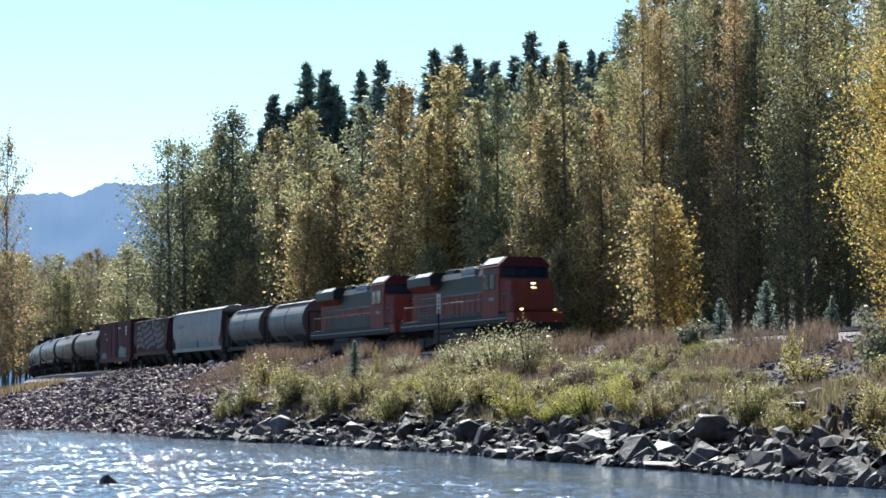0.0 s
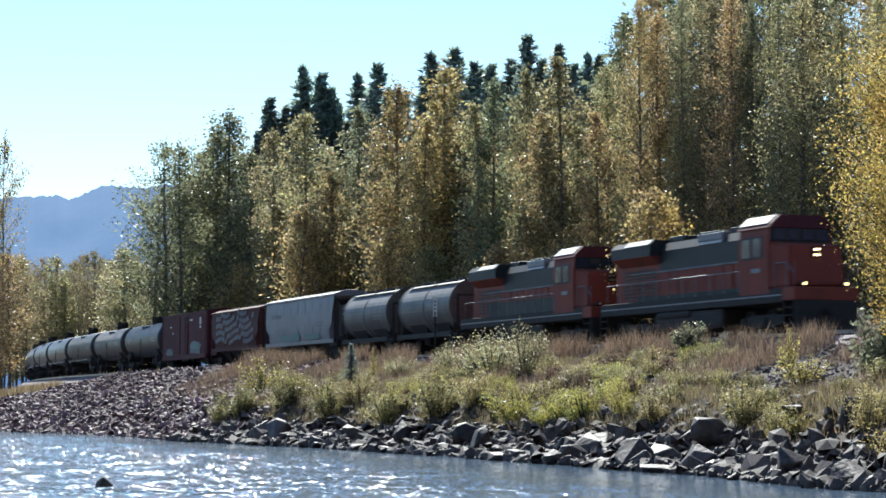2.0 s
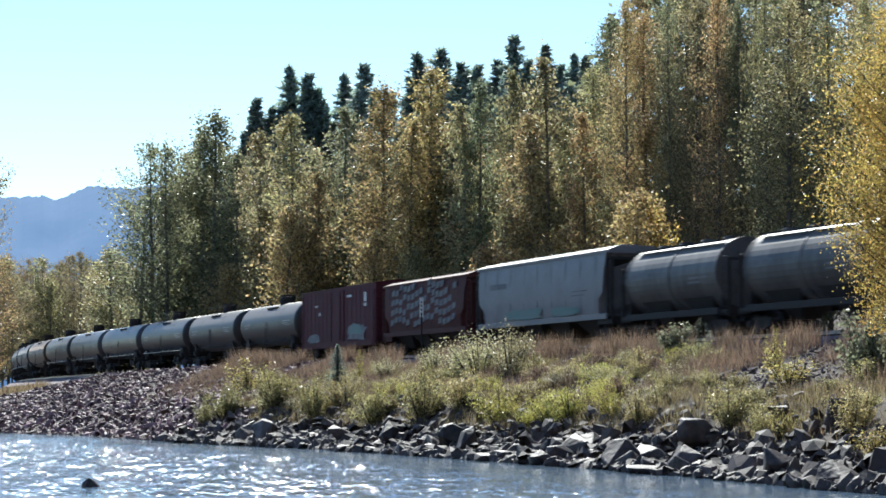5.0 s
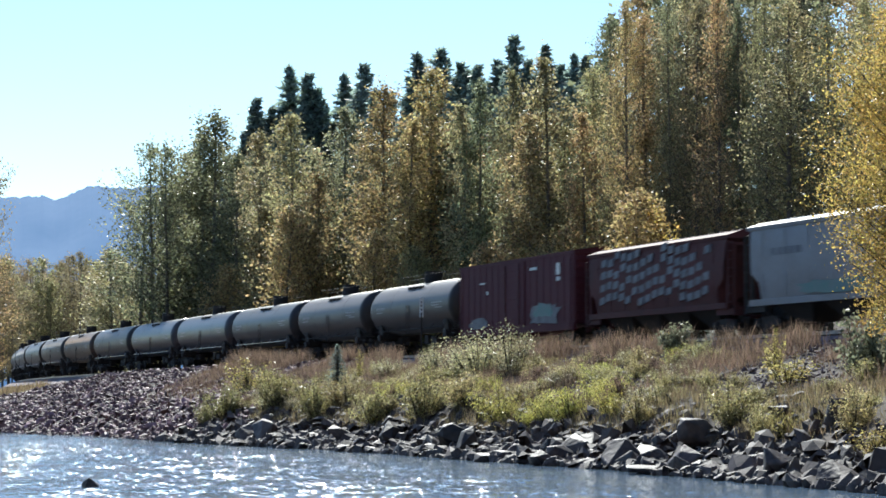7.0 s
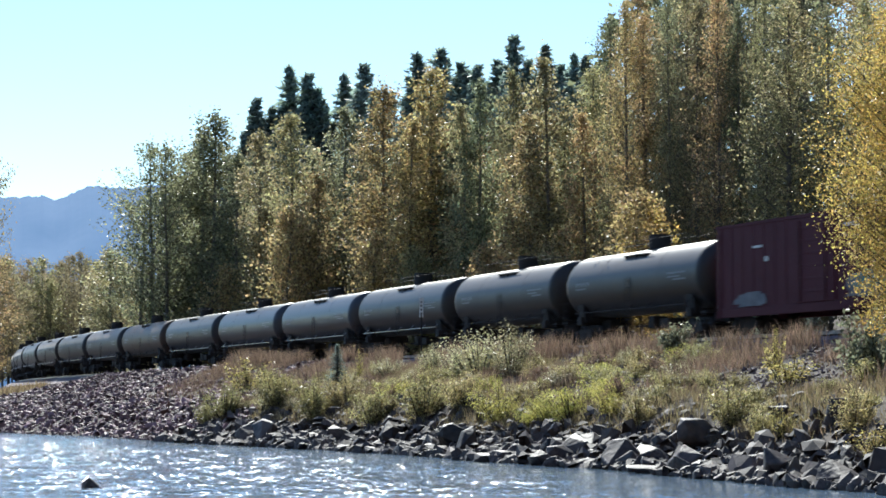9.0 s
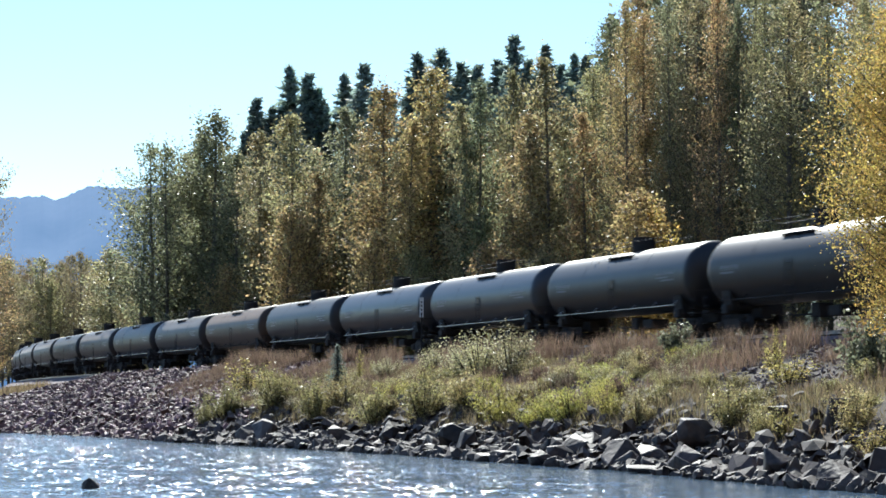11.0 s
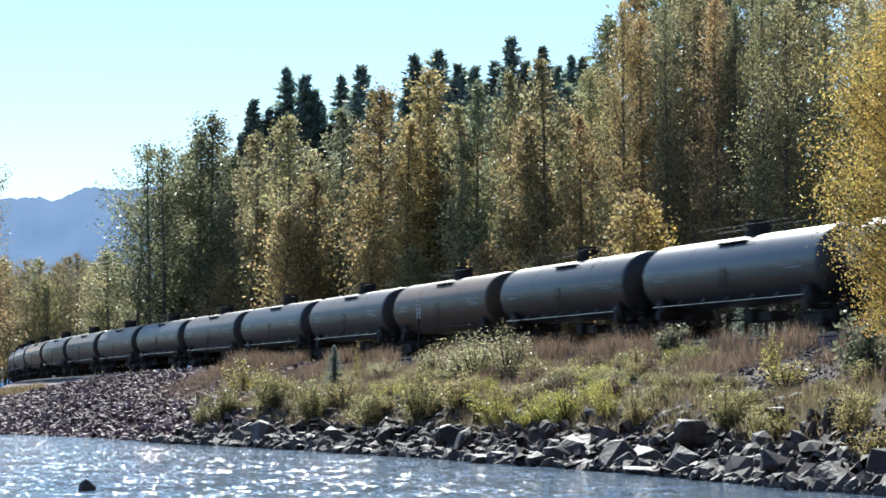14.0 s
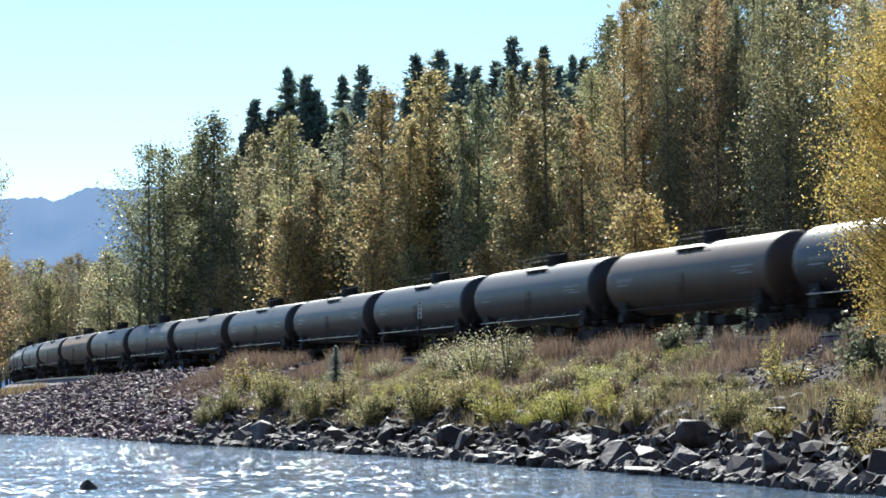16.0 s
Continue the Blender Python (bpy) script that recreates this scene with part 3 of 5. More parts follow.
def cement_hopper(length, paint, label):
    """A short cylindrical covered hopper."""
    car = tagged(new("covered_hopper"), label, "hopper car", "hopper cars of the freight train")
    h = length / 2
    R, zc = 1.55, 2.80
    n = 40
    body = lathe_x(B(), [(-h + 1.35, 1.2), (-h + 1.3, R), (-1.2, R), (0, R), (1.2, R), (h - 1.3, R), (h - 1.35, 1.2)], zc, n)
    b = part("barrel", body, paint, car)
    for x in (-h + 1.36, -0.06, h - 1.36):
        bm = lathe_x(B(), [(x - 0.07, R), (x - 0.07, R + 0.03), (x + 0.07, R + 0.03), (x + 0.07, R)], zc, n)
        part("band", bm, paint, b)
    for s in (-1, 1):
        bm = B()
        x = s * h * 0.36
        top = [bm.verts.new((x + a * 1.7, y * 1.3, 2.0)) for a, y in ((-1, -1), (1, -1), (1, 1), (-1, 1))]
        bot = [bm.verts.new((x + a * 0.35, y * 0.4, 0.55)) for a, y in ((-1, -1), (1, -1), (1, 1), (-1, 1))]
        for i in range(4):
            bm.faces.new((top[i], top[(i + 1) % 4], bot[(i + 1) % 4], bot[i]))
        bm.faces.new(bot)
        bmesh.ops.recalc_face_normals(bm, faces=bm.faces)
        part("discharge_bay", bm, M_under, car, "dark sloping discharge bay")
        bm = prism_x(B(), [(-1.35, 1.0), (1.35, 1.0), (1.2, 2.0), (-1.2, 2.0)], s * (h - 1.36), s * (h - 1.3))
        box(bm, s * (h - 1.34), s * (h - 0.5), -1.4, 1.4, 1.0, 1.12)
        part("bulkhead", bm, M_under, car)
    bm = box(B(), -h + 1.2, h - 1.2, 1.36, 1.5, 0.95, 1.25, 0.02)
    box(bm, -h + 1.2, h - 1.2, -1.5, -1.36, 0.95, 1.25, 0.02)
    part("side_sill", bm, M_under, car)
    hatches(car, -h + 1.6, h - 1.6, zc + R, 4, paint, True)
    end_frames(car, h, 3.9, M_under, 1.35, 1.5)
    bars("marking", car, [(-h + 2 + k * 0.3, -h + 2.22 + k * 0.3, 2.9, 3.1) for k in range(6)] + [(h - 4.0, h - 2.2, 2.6, 2.68), (h - 4.0, h - 2.8, 2.4, 2.48)], R - 0.01, M_spray, "faded lettering shown as bars")
    return car


def covered_hopper(length, height, paint, roof_paint, label, art):
    """A long covered hopper with bulging sides that end in slanted sheets."""
    car = tagged(new("covered_hopper"), label, "hopper car", "hopper cars of the freight train")
    h = length / 2
    out = rounded_side(1.58, 1.35, height - 0.45, 0.12)
    bm = B()
    half = h - 1.0
    a = [bm.verts.new((-half + (0.55 if z < 2.2 else 0.0) + 0.12 * (height - z), y, z)) for y, z in out]
    b = [bm.verts.new((half - (0.55 if z < 2.2 else 0.0) - 0.12 * (height - z), y, z)) for y, z in out]
    n = len(out)
    for i in range(n):
        bm.faces.new((a[i], a[(i + 1) % n], b[(i + 1) % n], b[i]))
    bm.faces.new(a)
    bm.faces.new(b)
    bmesh.ops.recalc_face_normals(bm, faces=bm.faces)
    part("body", bm, paint, car)
    bm = B()
    prism_x(bm, [(-1.52, height - 0.5), (1.52, height - 0.5), (1.54, height - 0.36), (0.9, height - 0.14), (-0.9, height - 0.14), (-1.54, height - 0.36)], -h + 0.8, h - 0.8)
    part("roof", bm, roof_paint, car, "pale weathered roof")
    hatches(car, -h + 1.5, h - 1.5, height - 0.12, 6, roof_paint)
    for s in (-1, 1):
        bm = prism_y(B(), [(s * (half - 0.2), height - 0.7), (s * (half - 2.4), 1.3), (s * (half - 2.3), 1.15), (s * (half - 0.05), height - 0.75)], -1.35, 1.35)
        for y in (-1.4, 0, 1.4):
            box(bm, s * (h - 1.15), s * (h - 1.0), y - 0.06, y + 0.06, 1.1, height - 0.6)
        part("slope_sheet", bm, M_brown if paint is not M_hopper_grey else M_under, car)
        bm = box(B(), -half, half, s * 1.42, s * 1.55, 1.15, 1.42, 0.02)
        part("side_sill", bm, paint, car)
        for k in range(9):
            x = -half + 1.2 + (2 * half - 2.4) * k / 8
            bm = box(B(), x - 0.03, x + 0.03, s * 1.56, s * 1.575, 1.5, height - 0.6)
            part("side_rib", bm, paint, car)
    for k in range(4):
        x = (k - 1.5) * (length - 4.6) / 4
        bm = B()
        top = [bm.verts.new((x + p * 1.75, y * 1.35, 1.4)) for p, y in ((-1, -1), (1, -1), (1, 1), (-1, 1))]
        bot = [bm.verts.new((x + p * 0.5, y * 0.6, 0.42)) for p, y in ((-1, -1), (1, -1), (1, 1), (-1, 1))]
        for i in range(4):
            bm.faces.new((top[i], top[(i + 1) % 4], bot[(i + 1) % 4], bot[i]))
        bm.faces.new(bot)
        bmesh.ops.recalc_face_normals(bm, faces=bm.faces)
        part("discharge_bay", bm, M_under, car, "dark sloping discharge bay")
    end_frames(car, h, height - 0.2, M_under if paint is M_hopper_grey else M_brown, 1.45, 2.2)
    art(car, half)
    return car


def side_patch(name, parent, x, z, w, hgt, y, mat, label="", seed=0, lean=0.0):
    """A sprayed patch with an uneven edge, lying on a side."""
    rnd = random.Random(seed)
    bm = B()
    ring = []
    for k in range(22):
        t = 2 * math.pi * k / 22
        q = 1 + rnd.uniform(-0.22, 0.18)
        px, pz = math.copysign(abs(math.cos(t)) ** 0.6, math.cos(t)) * w / 2 * q, math.copysign(abs(math.sin(t)) ** 0.6, math.sin(t)) * hgt / 2 * q
        ring.append((x + px + lean * pz, z + pz))
    vs = [bm.verts.new((a, -y, c)) for a, c in ring]
    ws = [bm.verts.new((a, -y + 0.012, c)) for a, c in ring]
    bm.faces.new(vs)
    for i in range(22):
        bm.faces.new((vs[i], vs[(i + 1) % 22], ws[(i + 1) % 22], ws[i]))
    bmesh.ops.recalc_face_normals(bm, faces=bm.faces)
    part(name, bm, mat, parent, label)


def grey_art(car, half):
    side_patch("spray_patch", car, half - 10.5, 1.75, 5.2, 0.55, 1.592, M_teal, "faded teal spray paint", 3)
    side_patch("spray_patch", car, half - 5.0, 1.7, 4.0, 0.4, 1.592, M_teal, "faded teal spray paint", 4)
    bars("marking", car, [(-half + 2 + k * 0.5, -half + 2.36 + k * 0.5, 3.2, 3.5) for k in range(5)] + [(half - 4, half - 2.2, 2.6, 2.66), (half - 4, half - 2.6, 2.4, 2.46)], 1.59, M_spray, "faded lettering shown as bars")


def wave_art(car, half):
    """Rows of pale blocks in waves over the whole flank."""
    for r in range(5):
        for k in range(16):
            x = -half + 1.6 + k * (2 * half - 3.0) / 16
            z = 1.80 + r * 0.54 + 0.2 * math.sin(k * 0.85 + r * 0.4)
            if z > 4.0 or (r + k) % 6 == 5:
                continue
            bm, y = B(), -1.585
            v = [bm.verts.new((x + dx + 0.14 * (z + dz - 3), y, z + dz)) for dx, dz in ((0, 0), (0.56, 0.08), (0.56, 0.42), (0, 0.34))]
            w = [bm.verts.new((p.co.x, y + 0.06, p.co.z)) for p in v]
            bm.faces.new(v)
            for i in range(4):
                bm.faces.new((v[i], v[(i + 1) % 4], w[(i + 1) % 4], w[i]))
            bmesh.ops.recalc_face_normals(bm, faces=bm.faces)
            part("spray_block", bm, M_spray, car, "pale block of a wavy spray pattern")


def boxcar(length, height, label):
    car = tagged(new("boxcar"), label, "boxcar")
    h = length / 2
    w = 1.52
    bm = box(B(), -h + 0.75, h - 0.75, -w, w, 1.05, height - 0.3, 0.02)
    part("body", bm, M_boxred, car)
    bm = prism_x(B(), [(-w - 0.04, height - 0.34), (w + 0.04, height - 0.34), (w + 0.04, height - 0.22), (0, height), (-w - 0.04, height - 0.22)], -h + 0.7, h - 0.7)
    part("roof", bm, M_boxred, car, "dull red ribbed roof")
    for s in (-1, 1):
        for k in range(18):
            x = -h + 1.2 + k * (2 * h - 2.4) / 17
            if abs(x) < 1.7:
                continue
            bm = box(B(), x - 0.05, x + 0.05, s * w, s * (w + 0.02), 1.2, height - 0.36, 0.012)
            part("side_post", bm, M_boxred, car)
        bm = box(B(), -1.65, 1.65, s * w, s * (w + 0.07), 1.15, height - 0.42, 0.02)
        d = part("sliding_door", bm, M_boxred, car, "corrugated sliding door")
        for z in np.linspace(1.6, height - 0.8, 6):
            part("door_ridge", box(B(), -1.6, 1.6, s * (w + 0.06), s * (w + 0.085), z - 0.06, z + 0.06, 0.015), M_boxred, d)
        for x in (-1.0, 1.0):
            part("lock_bar", rod(B(), (x, s * (w + 0.11), 1.2), (x, s * (w + 0.11), height - 0.5), 0.03), M_brown, d)
        bm = box(B(), -h + 0.75, h - 0.75, s * (w - 0.1), s * (w + 0.05), 0.75, 1.1, 0.02)
        part("side_sill", bm, M_boxred, car)
        for z in np.linspace(1.4, height - 0.6, 8):
            part("end_ridge", box(B(), s * (h - 0.75), s * (h - 0.68), -w + 0.1, w - 0.1, z - 0.12, z + 0.1, 0.03), M_boxred, car)
        for y in (w + 0.07, -w - 0.07):
            e = B()
            ladder(e, s * (h - 1.2), s * (h - 0.8), y, 0.6, height - 0.6, 10)
            part("corner_ladder", e, M_boxred, car)
        coupler(car, s * h, s)
        bogie(car, s * (h - 2.6), (-0.88, 0.88), 0.46)
    side_patch("spray_patch", car, 4.4, 1.65, 4.0, 1.1, w + 0.056, M_spray, "grey and teal spray paint along the sill", 8)
    side_patch("spray_patch", car, 4.2, 1.85, 2.6, 0.7, w + 0.064, M_teal, "grey and teal spray paint along the sill", 9)
    side_patch("spray_patch", car, -5.2, 1.45, 2.6, 0.6, w + 0.056, M_spray, "grey spray paint", 10)
    bars("marking", car, [(6.0, 6.5, 3.6, 4.2), (6.0, 6.5, 3.3, 3.5), (2.4, 3.4, 4.0, 4.15), (-4.0, -3.7, 3.0, 3.2), (-5.0, -4.2, 3.6, 3.7)], w + 0.055, M_white, "white lettering shown as bars")
    return car


def locomotive(nose_lit, label, band, h):
    """A six-axle road locomotive; local x points forwards."""
    car = tagged(new("locomotive"), label, "locomotive", "locomotives of the freight train")
    bm = box(B(), -h + 0.5, 9.0, -1.5, 1.5, 1.25, 1.78, 0.04)
    part("frame", bm, M_under, car, "dark painted side sill")
    for s in (-1, 1):
        bm = box(B(), -h + 0.6, 8.9, s * 1.5, s * 1.512, 1.50, 1.56)
        part("sill_stripe", bm, M_hopper_grey, car, "pale reflective stripe")
    # long hood
    hood = [(-0.95, 1.62), (0.95, 1.62), (0.95, 3.55), (0.85, 3.72), (-0.85, 3.72), (-0.95, 3.55)]
    part("hood", prism_x(B(), hood, -h + 3.6, 5.2), M_orange, car, "orange engine hood")
    up = [(-0.97, 3.0), (0.97, 3.0), (0.97, 3.9), (0.7, 4.25), (-0.7, 4.25), (-0.97, 3.9)]
    part("upper_hood", prism_x(B(), up, -h + 6.2, 5.22), M_dark_green, car, "dark green upper hood")
    rad = [(-0.97, 1.62), (0.97, 1.62), (0.97, 3.35), (1.5, 3.7), (1.5, 4.15), (1.25, 4.38), (-1.25, 4.38), (-1.5, 4.15), (-1.5, 3.7), (-0.97, 3.35)]
    part("radiator_housing", prism_x(B(), rad, -h + 1.9, -h + 6.2), M_orange, car, "flared radiator housing")
    rt = [(-1.51, 3.72), (1.51, 3.72), (1.51, 4.17), (1.26, 4.40), (-1.26, 4.40), (-1.51, 4.17)]
    part("radiator_grille", prism_x(B(), rt, -h + 1.85, -h + 6.25), M_dark_green, car, "dark radiator grilles")
    bm = box(B(), -h + 1.1, -h + 1.95, -0.9, 0.9, 1.62, 3.6, 0.08)
    part("rear_hood", bm, M_orange, car)
    for x0, x1 in ((-3.6, -2.0), (-0.4, 1.4), (2.6, 4.6)):
        bm = box(B(), x0, x1, -0.62, 0.62, 4.2, 4.5, 0.06)
        part("roof_box", bm, M_dark_green, car, "roof duct housing")
    bm = box(B(), 0.1, 2.6, -0.98, 0.98, 4.05, 4.36, 0.05)
    part("roof_cowl", bm, M_hopper_grey, car, "bright metal intake cowl")
    # hood doors and louvres on both flanks
    for s in (-1, 1):
        for k in range(int((h - 1.4) / 0.92)):
            x = -h + 6.4 + k * 0.92
            bm = box(B(), x + 0.04, x + 0.86, s * 0.95, s * 0.985, 1.75, 2.95, 0.012)
            part("hood_door", bm, M_orange, car)
        bm = box(B(), -h + 3.0, 5.2, s * 0.985, s * 0.995, 3.0, 3.07)
        part("hood_stripe", bm, M_spray, car)
        bm = box(B(), -h + 3.7, 5.0, s * 0.988, s * 1.0, 1.66, band)
        part("lower_band", bm, M_dark_green, car, "dark lower band of the hood")
        for k in range(4):
            x = -h + 2.2 + k * 0.95
            bm = B()
            for z in np.linspace(2.0, 3.1, 8):
                box(bm, x, x + 0.8, s * 0.97, s * 1.0, z, z + 0.07)
            part("louvre", bm, M_dark_green, car)
        # walkway handrail
        bm = B()
        for x in np.linspace(-h + 1.2, 5.0, 11):
            rod(bm, (x, s * 1.44, 1.6), (x, s * 1.44, 2.6), 0.018)
        rod(bm, (-h + 1.2, s * 1.44, 2.6), (5.0, s * 1.44, 2.6), 0.02)
        part("handrail", bm, M_hopper_grey, car, "pale pipe handrail")
    # cab
    cab = [(-1.5, 1.62), (1.5, 1.62), (1.54, 3.5), (1.42, 4.25), (1.0, 4.6), (-1.0, 4.6), (-1.42, 4.25), (-1.54, 3.5)]
    part("cab", prism_x(B(), cab, 5.2, 7.9), M_orange, car, "orange driver's cab")
    ct = [(-1.55, 4.16), (1.55, 4.16), (1.44, 4.3), (1.02, 4.66), (-1.02, 4.66), (-1.44, 4.3)]
    part("cab_roof", prism_x(B(), ct, 5.1, 8.05), M_boxred, car, "dark red cab roof")
    for s in (-1, 1):
        # added white strips paint the sun's glare on the slanted roof edges
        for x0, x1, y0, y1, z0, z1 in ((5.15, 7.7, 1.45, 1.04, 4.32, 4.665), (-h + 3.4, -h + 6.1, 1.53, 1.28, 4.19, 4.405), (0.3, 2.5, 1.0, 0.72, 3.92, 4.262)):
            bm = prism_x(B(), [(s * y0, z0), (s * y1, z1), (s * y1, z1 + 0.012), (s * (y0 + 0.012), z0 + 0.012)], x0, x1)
            part("roof_panel", bm, M_white, car, "white strip painting the sun's glare on the slanted roof")
        for x0, x1 in ((5.55, 6.35), (6.55, 7.35)):
            bm = box(B(), x0, x1, s * 1.535, s * 1.56, 3.05, 3.78, 0.02)
            part("side_window", bm, M_glass, car)
            bm = box(B(), x0 - 0.06, x1 + 0.06, s * 1.52, s * 1.545, 2.99, 3.84, 0.01)
            part("window_frame", bm, M_dark_green, car)
        bm = box(B(), 6.4, 7.2, s * 1.545, s * 1.56, 2.45, 2.62)
        part("number_bar", bm, M_hopper_grey, car, "plain bar in place of the number")
        bm = box(B(), 4.15, 4.95, s * 0.99, s * 1.01, 1.8, 3.5, 0.02)
        part("cab_door", bm, M_dark_green, car)
    # windscreen band and its panes
    for y0, y1 in ((-1.28, -0.7), (-0.62, -0.06), (0.06, 0.62), (0.7, 1.28)):
        bm = box(B(), 7.9, 7.94, y0, y1, 3.68, 4.16, 0.02)
        part("windscreen", bm, M_glass, car)
    bm = box(B(), 7.88, 7.92, -1.42, 1.42, 3.60, 4.22)
    part("windscreen_frame", bm, M_dark_green, car)
    # nose
    bm = B()
    top = [(7.9, -1.46, 3.62), (7.9, 1.46, 3.62), (9.2, 1.22, 3.40), (9.2, -1.22, 3.40)]
    bot = [(7.9, -1.48, 1.80), (7.9, 1.48, 1.80), (9.42, 1.32, 1.80), (9.42, -1.32, 1.80)]
    tv, bv = [bm.verts.new(p) for p in top], [bm.verts.new(p) for p in bot]
    bm.faces.new(tv)
    bm.faces.new(bv[::-1])
    for i in range(4):
        bm.faces.new((tv[i], bv[i], bv[(i + 1) % 4], tv[(i + 1) % 4]))
    bmesh.ops.recalc_face_normals(bm, faces=bm.faces)
    bmesh.ops.bevel(bm, geom=[e for e in bm.edges if max(v.co.x for v in e.verts) > 8], offset=0.09, segments=2, affect="EDGES")
    nose = part("nose", bm, M_orange, car, "sloped orange nose")
    bm = box(B(), 9.32, 9.44, -1.1, 1.1, 1.9, 2.06, 0.03)
    part("nose_stripe", bm, M_orange, nose)
    for z in (3.26, 3.05):
        bm = box(B(), 9.15, 9.30, -0.2, 0.2, z - 0.1, z + 0.1, 0.03)
        hl = part("headlight_box", bm, M_dark_green, car)
        for y in (-0.07, 0.07):
            part("headlight", rod(B(), (9.29, y, z), (9.34, y, z), 0.045, 14), M_lamp if nose_lit else M_steel, hl, "lit headlight" if nose_lit else "unlit headlight")
    for y in (-0.98, 0.98):
        bm = B()
        rod(bm, (9.75, y, 1.93), (10.02, y, 1.93), 0.12, 14)
        dl = part("ditch_light", bm, M_under, car)
        bm = B()
        rod(bm, (10.02, y, 1.93), (10.06, y, 1.93), 0.06, 14)
        part("ditch_light_lens", bm, M_ditch if nose_lit else M_steel, dl, "lit ditch light" if nose_lit else "")
    # front deck, anticlimber, plough, steps
    bm = box(B(), 9.0, 10.1, -1.5, 1.5, 1.3, 1.8, 0.05)
    part("front_deck", bm, M_orange, car, "orange front platform")
    bm = prism_x(B(), [(-1.45, 0.2), (1.45, 0.2), (1.45, 1.3), (-1.45, 1.3)], 9.85, 10.1)
    part("pilot", bm, M_dark_green, car, "dark snow plough")
    for s in (-1, 1):
        for xx in (9.55, -h + 0.9):
            bm = B()
            for z in (0.4, 0.72, 1.02):
                box(bm, xx - 0.35, xx + 0.35, s * 1.2, s * 1.52, z, z + 0.05)
            box(bm, xx - 0.4, xx - 0.36, s * 1.2, s * 1.52, 0.35, 1.3)
            box(bm, xx + 0.36, xx + 0.4, s * 1.2, s * 1.52, 0.35, 1.3)
            part("step_well", bm, M_under, car)
        bm = B()
        for x in (8.3, 9.3, 10.0):
            rod(bm, (x, s * 1.46, 1.78), (x, s * 1.46, 2.75), 0.02)
        rod(bm, (8.3, s * 1.46, 2.75), (9.3, s * 1.46, 2.75), 0.02)
        rod(bm, (9.3, s * 1.46, 2.75), (10.0, s * 1.46, 2.3), 0.02)
        part("front_handrail", bm, M_spray, car)
    bm = box(B(), -3.6, 3.4, -1.42, 1.42, 0.42, 1.22, 0.18)
    part("fuel_tank", bm, M_under, car, "dark fuel tank below the frame")
    for s in (-1, 1):
        bm = B()
        lathe_x(bm, [(-3.2, 0.03), (-3.1, 0.2), (0.2, 0.2), (0.3, 0.03)], 1.1, 12, s * 1.3)
        part("air_reservoir", bm, M_under, car)
        coupler(car, 10.8 if s > 0 else -h, s)
        bogie(car, 6.8 if s > 0 else 4.0 - h, (-1.9, 0, 1.9), 0.53)
    bm = B()
    for y in (-0.3, 0, 0.3):
        rod(bm, (5.8, y, 4.7), (6.5, y, 4.75), 0.05, 8, 0.08)
    rod(bm, (7.2, 0.4, 4.6), (7.2, 0.4, 5.0), 0.02)
    part("horn", bm, M_under, car)
    # the upper works stand a little higher over the same running gear
    for c in car.children_recursive:
        if "bogie" not in c.name and "wheelset" not in c.name and "coupler" not in c.name:
            c.data.transform(Matrix.Translation((0, 0, -0.12)) @ Matrix.Diagonal((1, 1, 1.1, 1)))
    for s in (-1, 1):
        part("brake_hose", rod(B(), (9.9, s * 1.0, 0.9), (10.25, s * 0.8, 0.3), 0.03), M_under, car)
    return car


# the train's make-up: each thing with the place of its front coupler at 7 s, in metres back along the track
TRAIN = []


def add_car(ob, length, nose=None):
    """nose: metres from the front coupler to the car's own origin."""
    start = TRAIN[-1][1] + TRAIN[-1][2] if TRAIN else -82.96
    TRAIN.append((ob, start, length, nose or length / 2))


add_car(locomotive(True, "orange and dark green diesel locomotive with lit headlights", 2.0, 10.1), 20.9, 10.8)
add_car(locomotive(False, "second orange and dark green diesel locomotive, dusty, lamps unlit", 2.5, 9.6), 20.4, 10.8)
add_car(cement_hopper(12.05, M_cement, "dusty dark grey cylindrical covered hopper car"), 12.05)
add_car(cement_hopper(11.95, M_cement, "cement-dusted cylindrical covered hopper car with pale top"), 11.95)
add_car(covered_hopper(19.5, 4.85, M_hopper_grey, M_hopper_grey, "light grey covered hopper car with faded teal spray paint", grey_art), 19.5)
add_car(covered_hopper(16.73, 4.7, M_brown, M_brown, "red-brown covered hopper car with pale wavy spray pattern", wave_art), 16.73)
add_car(boxcar(18.11, 4.95, "dark red boxcar with grey spray paint along its sill"), 18.11)
add_car(tank_car(16.9, M_black_dusty, "short dusty black tank car", False, 1), 16.9)
add_car(tank_car(16.5, M_black_dusty, "dusty black tank car with smudged flank", False, 2), 16.5)
LIVERY = [(M_black, "black tank car with a bright top sheen", True), (M_greyblue, "slate grey tank car with glossy top", True), (M_rusty, "brown rust-tinted tank car", False), (M_black_dusty, "dusty black tank car with faded marks", True)]
KINDS = [tank_car(18.186, m, l, p, 10 + i) for i, (m, l, p) in enumerate(LIVERY)]
used = set()
for k in "0,1,1,0,2,3,0,3,0,3,3,0,2,3,0,3,0,3,0".split(","):
    k = int(k)
    add_car(copy_thing(KINDS[k], pose(0, 0, 0)) if k in used else KINDS[k], 18.186)
    used.add(k)


# ---- stones of the bank ----
rng = np.random.default_rng(11)


